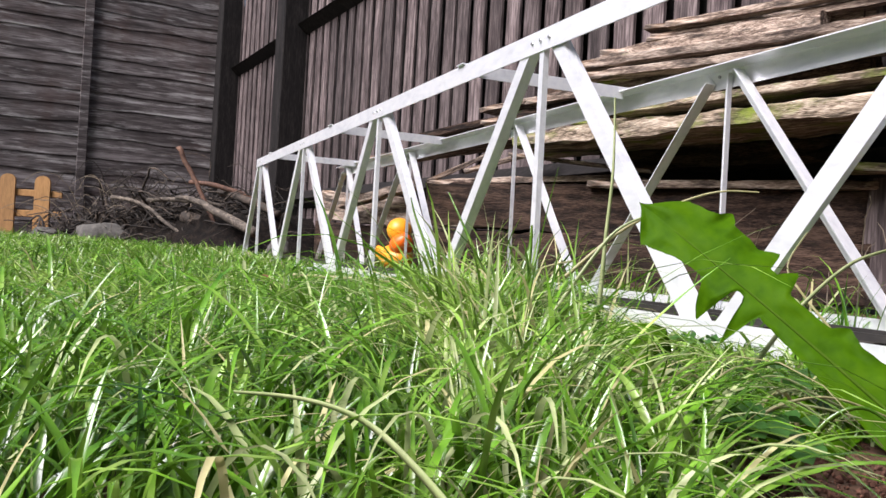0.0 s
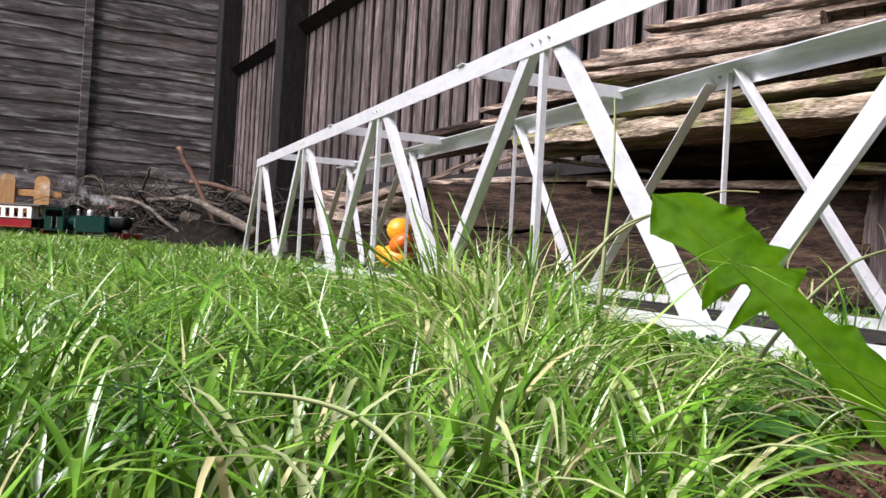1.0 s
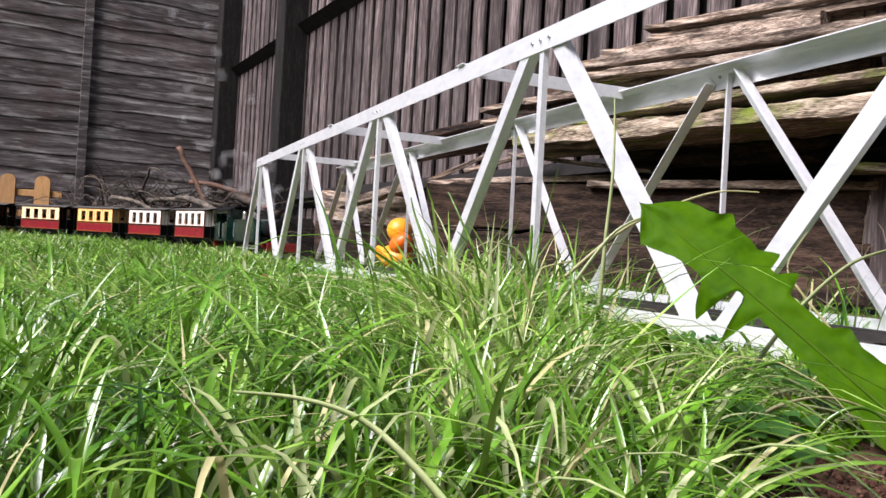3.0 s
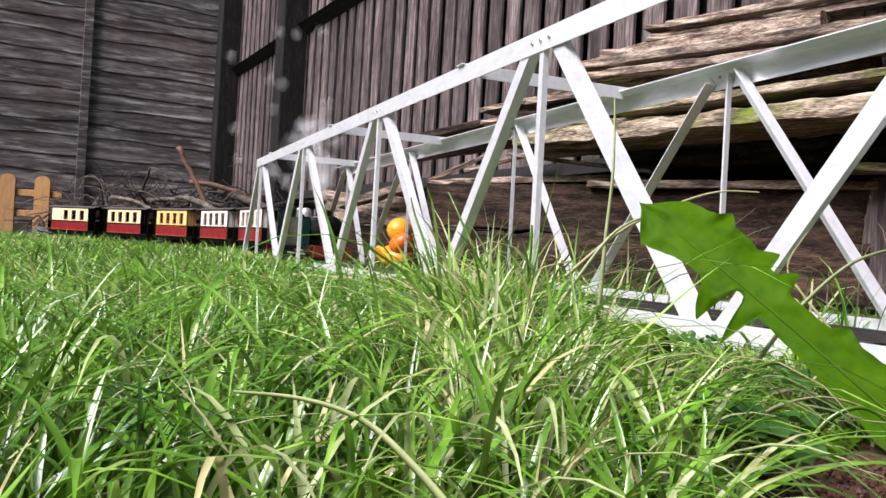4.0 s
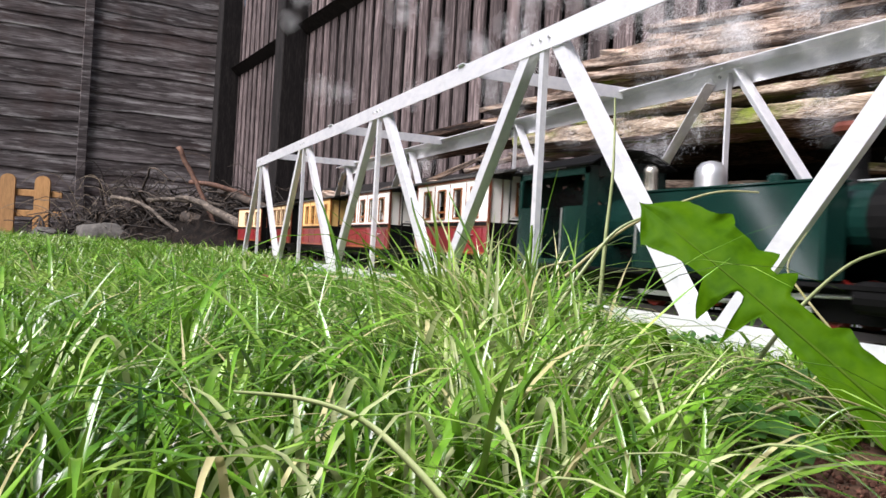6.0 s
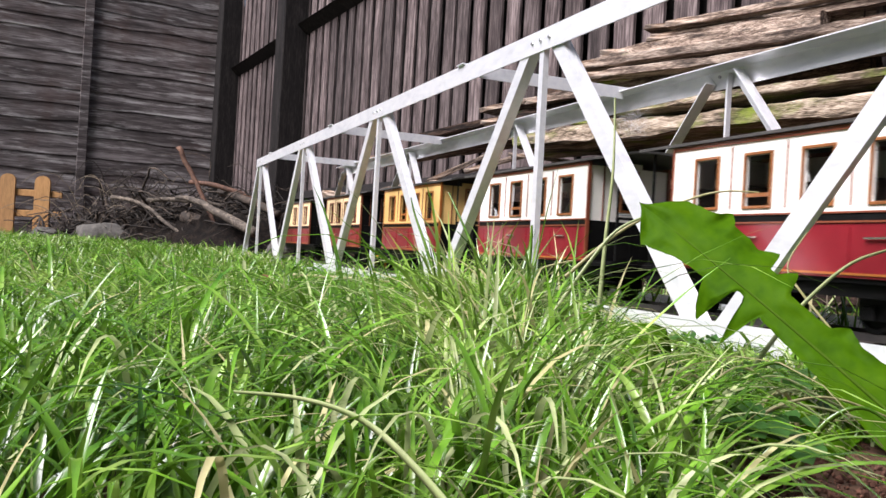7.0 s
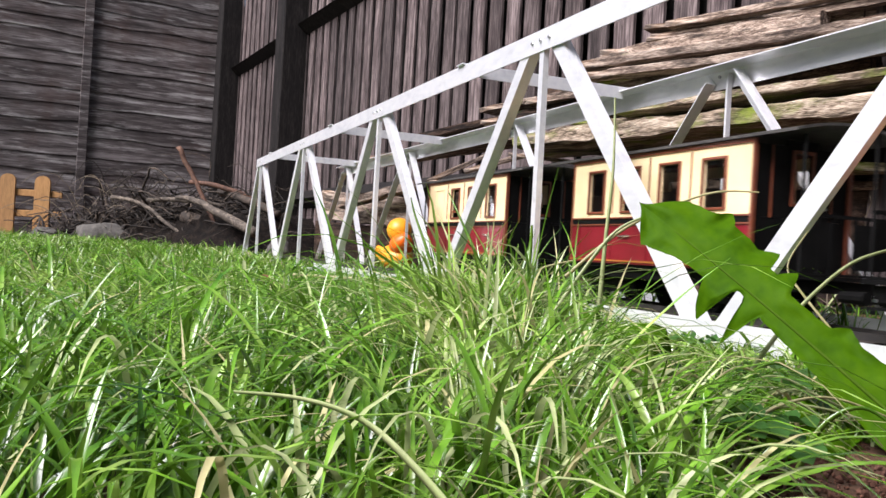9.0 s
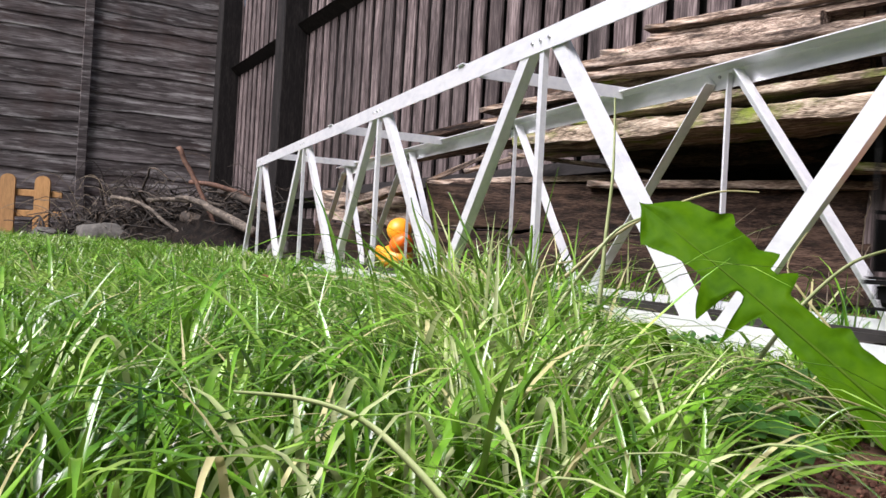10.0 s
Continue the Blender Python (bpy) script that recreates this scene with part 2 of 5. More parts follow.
def build_end_fence():
    m = Matrix.Translation((FX0 - 0.104 * 6.5, 6.5, 0)) @ Matrix.Rotation(FTILT + math.pi, 4, "Z")
    fence = tagged(base("end_fence", m), "dark waney lap fence panels, weathered grey in streaks", "fence", kind="structure")
    # local x runs from the corner to the far left, local y faces the lawn
    rng = random.Random(9)
    z = 0.02
    while z < 1.8:
        h = rng.uniform(0.095, 0.185)
        for x0, x1 in ((0.0, 1.83), (1.84, 3.67), (3.68, 5.5)):
            bm = B()
            n = 36
            rows = []
            ph = rng.uniform(0, 99)
            for i in range(n + 1):
                x = x0 + (x1 - x0) * i / n
                low = z - 0.024 + 0.022 * noise.noise((x * 2.2 + ph, z * 3, 0)) + 0.006 * noise.noise((x * 9 + ph, z, 5))
                rows.append([bm.verts.new(c) for c in ((x, 0.015, low), (x, 0.007, z + h), (x, 0.0, z + h), (x, 0.006, low))])
            for a, b in zip(rows, rows[1:]):
                for j in range(4):
                    bm.faces.new((a[j], a[(j + 1) % 4], b[(j + 1) % 4], b[j]))
            bm.faces.new(rows[0]), bm.faces.new(rows[-1])
            bmesh.ops.recalc_face_normals(bm, faces=bm.faces[:])
            part("board", bm, M["lap"], fence)
        z += h - 0.012
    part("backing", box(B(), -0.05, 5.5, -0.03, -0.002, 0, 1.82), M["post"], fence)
    for x in (1.03, 2.9, 4.7):
        part("batten", box(B(), x - 0.03, x + 0.03, 0.0215, 0.048, 0.02, 1.82, 0.003), M["lap"], fence)
    for x in (0.04, 1.835, 3.675):
        part("post", box(B(), x - 0.05, x + 0.05, 0.0, 0.06 if x > 1 else 0.09, 0, 1.9, 0.005), M["post"], fence)


def build_closing_fence(name, m, length):
    """A plain boarded fence, added out of view beyond the camera to close the garden for reflections."""
    fence = tagged(base(name, m), "plain dark boarded fence added out of view to close the lawn for reflections", "fence", kind="structure")
    u = 0.0
    while u < length:
        part("panel", box(B(), u, min(u + 1.8, length), 0.0, 0.02, 0.03, 1.8), M["feather"], fence)
        part("post", box(B(), u - 0.05, u + 0.05, 0.021, 0.12, 0, 1.9, 0.005), M["post"], fence)
        u += 1.85


build_side_fence()
build_end_fence()
build_closing_fence("unseen_far_fence", Matrix.Translation((-4.6, 6.9, 0)) @ Matrix.Rotation(-math.pi / 2, 4, "Z"), 13.0)
build_closing_fence("unseen_rear_fence", Matrix.Translation((-4.6, -6.2, 0)), 6.8)

# ---- bridge: two Warren trusses of aluminium angle with verticals, tied by flat bars ----
BX, BW = 0.4546, 0.281
ZT, ZB = 0.3225, 0.0202
TOP_J = [2.678, 2.073, 1.463, 0.851, 0.245, -0.36]
LOW_J = [2.95, 2.347, 1.743, 1.141, 0.545, -0.055, -0.66]


def plate(bm, p, q, w, t):
    p, q, w, t = Vector(p), Vector(q), Vector(w), Vector(t)
    vs = [bm.verts.new(c) for c in (p, p + w, p + w + t, p + t, q, q + w, q + w + t, q + t)]
    faces = [bm.faces.new([vs[i] for i in f]) for f in ((0, 1, 2, 3), (7, 6, 5, 4), (0, 4, 5, 1), (1, 5, 6, 2), (2, 6, 7, 3), (3, 7, 4, 0))]
    bmesh.ops.recalc_face_normals(bm, faces=faces)
    return bm


def build_bridge():
    bridge = tagged(base("truss_bridge", pose(BX, 1.0, 0)), "bright aluminium angle truss bridge standing in the grass", "bridge")
    oy = 1.0

    def bar(name, side, y0, z0, y1, z1, w, deep, zo=0.0):
        """A web angle between two points of a truss plane: a flange in the plane and one turned inwards at its near edge."""
        p, q = Vector((0, y0 - oy, z0)), Vector((0, y1 - oy, z1))
        d = (q - p).normalized()
        n = Vector((0, d.z, -d.y))
        if n.y > 0:
            n = -n
        g = 1 if side == 0 else -1
        x = (0.0 if side == 0 else BW) + g * (0.0016 + zo)
        bm = B()
        plate(bm, p + Vector((x, 0, 0)) - n * w / 2, q + Vector((x, 0, 0)) - n * w / 2, n * w, (g * 0.0015, 0, 0))
        x += g * 0.0016
        plate(bm, p + Vector((x, 0, 0)) + n * (w / 2 - 0.0015), q + Vector((x, 0, 0)) + n * (w / 2 - 0.0015), n * 0.0015, (g * deep, 0, 0))
        return part(name, bm, M["alu"], bridge)

    for side in (0, 1):
        x = 0.0 if side == 0 else BW
        inward = 1 if side == 0 else -1
        y_far, y_near = (2.735 if side == 0 else 2.70) - oy, -0.75 - oy
        in_x = x + (0.0015 if inward > 0 else 0)
        bm = B()
        zt = ZT - 0.004 * side
        plate(bm, (x, y_far, zt - 0.0125), (x, y_near, zt - 0.0125), (0, 0, 0.025), (0.0015, 0, 0))
        plate(bm, (in_x, y_far, zt + 0.011), (in_x, y_near, zt + 0.011), (inward * (0.021 + 0.007 * side), 0, 0), (0, 0, 0.0015))
        part("top_chord", bm, M["alu"], bridge)
        # the lower chord is spliced: the far length is sunk in the turf
        for y0, y1, drop in ((1.885, -0.75, 0.0), (3.0, 1.887, 0.012)):
            bm = B()
            z = ZB - 0.012 - drop
            plate(bm, (x, y0 - oy, z), (x, y1 - oy, z), (0, 0, 0.024), (0.0015, 0, 0))
            plate(bm, (in_x, y0 - oy, z), (in_x, y1 - oy, z), (inward * 0.021, 0, 0), (0, 0, 0.0015))
            part("bottom_chord", bm, M["alu"], bridge)
        for i, yt in enumerate(TOP_J):
            if side == 1:
                yt = yt * 0.97 + 0.034
            bar("vertical", side, yt, ZT, yt - 0.002, ZB, 0.0098, 0.0055)
            wide, deep = (0.0178, 0.0115) if side == 0 else (0.0165, 0.0150)
            up = ZT - 0.004 * side
            low = 0.032 * side
            bar("diagonal", side, yt + 0.032, up, LOW_J[i] - 0.012 + low, ZB, wide, deep if i != 4 else 0.004, 0.0)
            if i + 1 < len(LOW_J):
                bar("diagonal", side, yt - 0.021, up, LOW_J[i + 1] + 0.014 + low, ZB, wide, deep, 0.0017)
            for dy in (-0.02, 0.0, 0.02):
                bm = B()
                tube(bm, (x - 0.0022, yt - oy + dy, ZT), (x + 0.006, yt - oy + dy, ZT), 0.0021, seg=8)
                part("bolt", bm, M["bolt"], bridge)
        for yb in LOW_J:
            for dy in (-0.012, 0.012):
                bm = B()
                tube(bm, (x - 0.0022, yb - oy + dy, ZB), (x + 0.006, yb - oy + dy, ZB), 0.0021, seg=8)
                part("bolt", bm, M["bolt"], bridge)
    for y in (2.50, 1.80, 1.08, 0.37, -0.34):
        bm = B()
        box(bm, -0.004, BW + 0.006, y - oy - 0.011, y - oy + 0.011, ZT + 0.0127, ZT + 0.0147, 0.0004)
        box(bm, 0.0225, BW - 0.0205, y - oy - 0.011, y - oy - 0.0095, ZT - 0.003, ZT + 0.0126)
        part("tie_bar", bm, M["alu"], bridge)
    for y in [2.9 - 0.29 * i for i in range(13)]:
        bm = B()
        box(bm, 0.003, BW - 0.003, y - oy - 0.01, y - oy + 0.01, ZB - 0.0103, ZB - 0.0083, 0.0004)
        part("cross_member", bm, M["alu"], bridge)
    return bridge


build_bridge()

# ---- railway track: straight over the bridge, then one long curve to the left ----
TX, TYB, TR, TR2, TU2 = 0.5891, 2.785, 3.522, 1.5, 5.75
RAIL_Z = 0.030


def track_point(u):
    """Place and direction (pointing back, away from the camera) on the centreline; u is the distance from y = 0."""
    if u < TYB:
        return Vector((TX, u, 0)), Vector((0, 1, 0))
    th = (min(u, TU2) - TYB) / TR
    c = Vector((TX - TR, TYB, 0))
    p = c + TR * Vector((math.cos(th), math.sin(th), 0))
    if u > TU2:
        c = p - TR2 * Vector((math.cos(th), math.sin(th), 0))
        th += (u - TU2) / TR2
        p = c + TR2 * Vector((math.cos(th), math.sin(th), 0))
    return p, Vector((-math.sin(th), math.cos(th), 0))


def build_track():
    track = tagged(base("railway_track"), "narrow garden railway track with dark sleepers and thin rails", "track")
    us = [-3.2 + 0.05 * i for i in range(250)]
    for s in (-1, 1):
        bm = B()
        prev = None
        for u in us:
            p, d = track_point(u)
            n = Vector((-d.y, d.x, 0))
            c = p + n * s * 0.024
            ring = [bm.verts.new(c + n * dx + Vector((0, 0, z))) for dx, z in ((-0.0015, RAIL_Z), (0.0015, RAIL_Z), (0.003, RAIL_Z - 0.006), (-0.003, RAIL_Z - 0.006))]
            if prev:
                for j in range(4):
                    bm.faces.new((prev[j], prev[(j + 1) % 4], ring[(j + 1) % 4], ring[j]))
            prev = ring
        part("rail", bm, M["rail"], track)
    bm = B()
    box(bm, -0.042, 0.042, -0.007, 0.007, RAIL_Z - 0.014, RAIL_Z - 0.006)
    sl = mesh("sleeper", bm, M["sleeper"])
    for i in range(220):
        p, d = track_point(-1.0 + i * 0.04)
        ob = new("sleeper", sl)
        ob.parent = track
        ob.matrix_basis = Matrix.Translation(p) @ Matrix.Rotation(math.atan2(-d.x, d.y), 4, "Z")
    bm = B()
    prev = None
    for u in us:
        p, d = track_point(u)
        n = Vector((-d.y, d.x, 0))
        ring = [bm.verts.new(p + n * dx + Vector((0, 0, z))) for dx, z in ((-0.085, -0.002), (-0.05, 0.013), (0.05, 0.013), (0.085, -0.002))]
        if u < 2.95:
            for v in ring:
                v.co.z = min(v.co.z, 0.004)
        if prev:
            for j in range(3):
                bm.faces.new((prev[j], prev[j + 1], ring[j + 1], ring[j]))
        prev = ring
    part("ballast", bm, M["ballast"], track, "dark fine ballast bed")


build_track()


# ---- the train: a tank locomotive and five balcony coaches; local y points to the rear, z up from the soil ----
CL, CW, CZ0, CWAIST, CZ1 = 0.300, 0.058, 0.073, 0.1225, 0.188


def glass_material():
    m = bpy.data.materials.new("window_glass")
    m.use_nodes = True
    b = m.node_tree.nodes["Principled BSDF"]
    b.inputs["Transmission Weight"].default_value = 1.0
    b.inputs["Roughness"].default_value = 0.03
    b.inputs["IOR"].default_value = 1.45
    b.inputs["Base Color"].default_value = (0.75, 0.75, 0.72, 1)
    return m


M["glass"] = glass_material()


def wheelset(parent, y, r=0.0155, red=False):
    for s in (-1, 1):
        bm = B()
        lathe(bm, [(r + 0.002, -0.0015), (r + 0.002, 0), (r, 0.0005), (r, 0.005), (r * 0.75, 0.005), (r * 0.7, 0.003), (r * 0.3, 0.003), (r * 0.25, 0.006), (0.001, 0.006)], (0, 0, 0), "Z", 18)
        part("wheel", bm, M["bufferred"] if red else M["black"], parent, smooth=False, m=Matrix.Translation((s * 0.0215, y, RAIL_Z + r)) @ Matrix.Rotation(s * math.pi / 2, 4, "Y"))
    part("axle", tube(B(), (-0.02, y, RAIL_Z + r), (0.02, y, RAIL_Z + r), 0.002, seg=8), M["black"], parent)


def build_coach(colour, trim, frame_mat, label, blind=False, end_mat=None):
    c = tagged(base("passenger_coach"), label, "coach", "coaches of the train")
    h, t = CL / 2, 0.003
    zw0, zw1 = 0.131, 0.176
    bay = 0.0668
    b0 = -2 * bay
    ww = 0.030
    part("floor", box(B(), -CW + t, CW - t, -h - 0.05, h + 0.05, CZ0 - 0.004, CZ0 - 0.0005), M["black"], c)
    for s in (-1, 1):
        xo, xi = s * CW, s * (CW - t)
        bm = B()
        box(bm, xi, xo, -h, h, CZ0, 0.1158)
        lower = part("lower_panel", bm, M["red"], c, "crimson lower side panel")
        # thin raised lining and battens
        bm = B()
        box(bm, xo, xo + s * 0.0012, -h, h, CZ0 + 0.002, CZ0 + 0.0038)
        part("bottom_bead", bm, M["orangewood"], lower)
        for i in range(5):
            y = b0 + bay * i
            y = min(max(y, -h + 0.002), h - 0.002)
            part("batten", box(B(), xo, xo + s * 0.001, y - 0.0009, y + 0.0009, CZ0 + 0.005, 0.1125), M["red"], lower)
        for i in (0, 2):
            y = b0 + bay * (i + 0.6)
            part("grab_handle", box(B(), xo + s * 0.0015, xo + s * 0.003, y - 0.011, y + 0.011, CWAIST - 0.020, CWAIST - 0.0185), M["brass"], lower)
        waist = part("waist_band", box(B(), xi, xo + s * 0.0004, -h, h, 0.116, CWAIST), M["black"], c)
        for z in (0.1153, CWAIST + 0.0002):
            part("bead", box(B(), xo, xo + s * 0.0014, -h, h, z, z + 0.0015), trim, waist)
        upper = part("upper_panel", box(B(), xi, xo, -h, h, CWAIST + 0.0003, zw0), colour, c)
        part("header", box(B(), xi, xo, -h, h, zw1, CZ1), colour, upper)
        ys = [-h]
        for i in range(4):
            yc = b0 + bay * (i + 0.5)
            if not (blind and i == 3):
                ys += [yc - ww / 2, yc + ww / 2]
        ys.append(h)
        for i in range(0, len(ys), 2):
            part("pillar", box(B(), xi, xo, ys[i], ys[i + 1], zw0, zw1), colour, upper)
        for i in range(4):
            yc = b0 + bay * (i + 0.5)
            bm = B()
            f = 0.0027
            if blind and i == 3:
                for y0, y1, z0, z1 in ((-0.019, -0.0175, zw0 - f, zw1 + f), (0.0175, 0.019, zw0 - f, zw1 + f), (-0.0175, 0.0175, zw1 + f - 0.0015, zw1 + f)):
                    box(bm, xo - s * 0.001, xo + s * 0.0012, yc + y0, yc + y1, z0, z1)
                part("blind_panel_bead", bm, colour, upper)
                continue
            for y0, y1, z0, z1 in ((-ww / 2 - f, -ww / 2, zw0 - f, zw1 + f), (ww / 2, ww / 2 + f, zw0 - f, zw1 + f), (-ww / 2, ww / 2, zw0 - f, zw0), (-ww / 2, ww / 2, zw1, zw1 + f)):
                box(bm, xo - s * 0.001, xo + s * 0.0018, yc + y0, yc + y1, z0, z1, 0.0004)
            fr = part("window_frame", bm, frame_mat, upper)
            if i != 2:
                p = part("pane", box(B(), xi, xi + s * 0.0008, yc - ww / 2, yc + ww / 2, zw0, zw1), M["glass"], upper)
                p.visible_shadow = False
            else:
                part("drop_light", box(B(), xi, xi + s * 0.002, yc - ww / 2, yc + ww / 2, zw0 + 0.008, zw0 + 0.0115), frame_mat, upper)
        for i in range(1, 4):
            y = b0 + bay * i
            part("bead", box(B(), xo, xo + s * 0.001, y - 0.0008, y + 0.0008, CWAIST + 0.006, CZ1 - 0.002), M["brown"], upper)
        part("cant_rail", box(B(), xi, xo + s * 0.0015, -h, h, CZ1, CZ1 + 0.004), trim, c)
        for e in (-1, 1):
            part("corner_post", box(B(), xo - s * 0.003, xo + s * 0.0010, e * h, e * (h + 0.0026), CZ0, CZ1 + 0.004), trim, c)
    for e in (-1, 1):
        y = e * h
        end = part("end_wall", box(B(), -CW + t, -0.018, y - e * t, y, CWAIST, CZ1), end_mat or colour, c)
        for x0, x1, z0, z1 in ((0.018, CW - t, CWAIST, CZ1), (-0.018, 0.018, 0.182, CZ1 + 0.006), (-0.018, 0.018, CWAIST, 0.137), (-0.018, -0.010, 0.137, 0.182), (0.010, 0.018, 0.137, 0.182)):
            part("end_panel", box(B(), x0, x1, y - e * t, y, z0, z1), end_mat or colour, end)
        part("end_dado", box(B(), -CW + t, CW - t, y - e * t, y, CZ0, CWAIST - 0.0003), M["black"], end)
        bm = B()
        for x0, x1, z0, z1 in ((-0.013, -0.010, 0.134, 0.185), (0.010, 0.013, 0.134, 0.185), (-0.010, 0.010, 0.134, 0.137), (-0.010, 0.010, 0.182, 0.185)):
            box(bm, x0, x1, y, y + e * 0.0018, z0, z1)
        part("door_frame", bm, frame_mat, end)
        for x in (-0.036, 0.036):
            part("bead", box(B(), x - 0.0008, x + 0.0008, y, y + e * 0.001, CWAIST, CZ1), M["brown"], end)
        # balcony: panelled railing, steps and posts
        yb = e * (h + 0.05)
        part("platform", box(B(), -CW + 0.006, CW - 0.006, e * (h + 0.0005), yb, CZ0 - 0.0002, CZ0 + 0.002), M["black"], c)
        rail = part("balcony_rail", box(B(), -0.048, 0.048, yb - e * 0.003, yb + e * 0.0005, CWAIST, CWAIST + 0.003), M["black"], c)
        for x in (-0.046, -0.028, -0.014, 0.014, 0.028, 0.046):
            part("baluster", box(B(), x - 0.0012, x + 0.0012, yb - e * 0.0024, yb, CZ0 + 0.002, CWAIST), M["black"], rail)
        for x0, x1 in ((-0.045, -0.014), (0.014, 0.045)):
            part("rail_panel", box(B(), x0, x1, yb - e * 0.0016, yb - e * 0.0004, CZ0 + 0.006, CWAIST - 0.004), M["black"], rail)
        for x in (-0.047, 0.047):
            part("balcony_post", tube(B(), (x, yb - e * 0.0015, CZ0), (x, yb - e * 0.0015, CZ1 + 0.003), 0.0014, seg=8), M["black"], c)
        part("brake_wheel", lathe(B(), [(0.011, 0), (0.011, 0.0015), (0.008, 0.0015), (0.008, 0)], (e * 0.025, yb - e * 0.012, CWAIST + 0.006), "Z", 16), M["bolt"], c)
        part("buffer", tube(B(), (0, yb, 0.056), (0, e * (h + 0.077), 0.056), 0.005, 0.006, 10), M["black"], c)
        for s in (-1, 1):
            part("step", box(B(), s * 0.040, s * 0.056, e * (h + 0.012), e * (h + 0.045), 0.050, 0.052), M["black"], c)
        for s in (-1, 1):
            fr = part("bogie_frame", box(B(), s * 0.028, s * 0.032, e * 0.055, e * 0.145, 0.040, 0.058, 0.001), M["black"], c)
            for k in (0.068, 0.132):
                part("axle_box", box(B(), s * 0.031, s * 0.036, e * (k - 0.006), e * (k + 0.006), 0.040, 0.052, 0.001), M["black"], fr)
        wheelset(c, e * 0.068), wheelset(c, e * 0.132)
    # made-up dark bench backs that block daylight through the coach, so windows look dark
    for i in range(5):
        y = b0 + bay * i
        for s in (-1, 1):
            part("blackout_bench", box(B(), s * 0.012, s * (CW - 0.004), y - 0.004, y + 0.004, CZ0, 0.152, 0.001), M["inside"], c)
    part("underframe", box(B(), -0.048, 0.048, -h - 0.045, h + 0.045, 0.058, CZ0 - 0.0045), M["black"], c)
    # shallow arched roof reaching over the balconies
    bm = B()
    n = 14
    prof = [(-CW - 0.005 + (2 * CW + 0.01) * i / n) for i in range(n + 1)]
    zf = lambda x: CZ1 + 0.0042 + 0.009 * (1 - (x / (CW + 0.005)) ** 2)
    rings = []
    for y in (-h - 0.055, h + 0.055):
        rings.append([bm.verts.new((x, y, zf(x))) for x in prof] + [bm.verts.new((x, y, zf(x) + 0.0025)) for x in reversed(prof)])
    k = len(rings[0])
    for j in range(k):
        bm.faces.new((rings[0][j], rings[0][(j + 1) % k], rings[1][(j + 1) % k], rings[1][j]))
    for r in rings:
        bm.faces.new(r)
    bmesh.ops.recalc_face_normals(bm, faces=bm.faces[:])
    part("roof", bm, M["roof"], c, "dark grey felted roof")
    return c


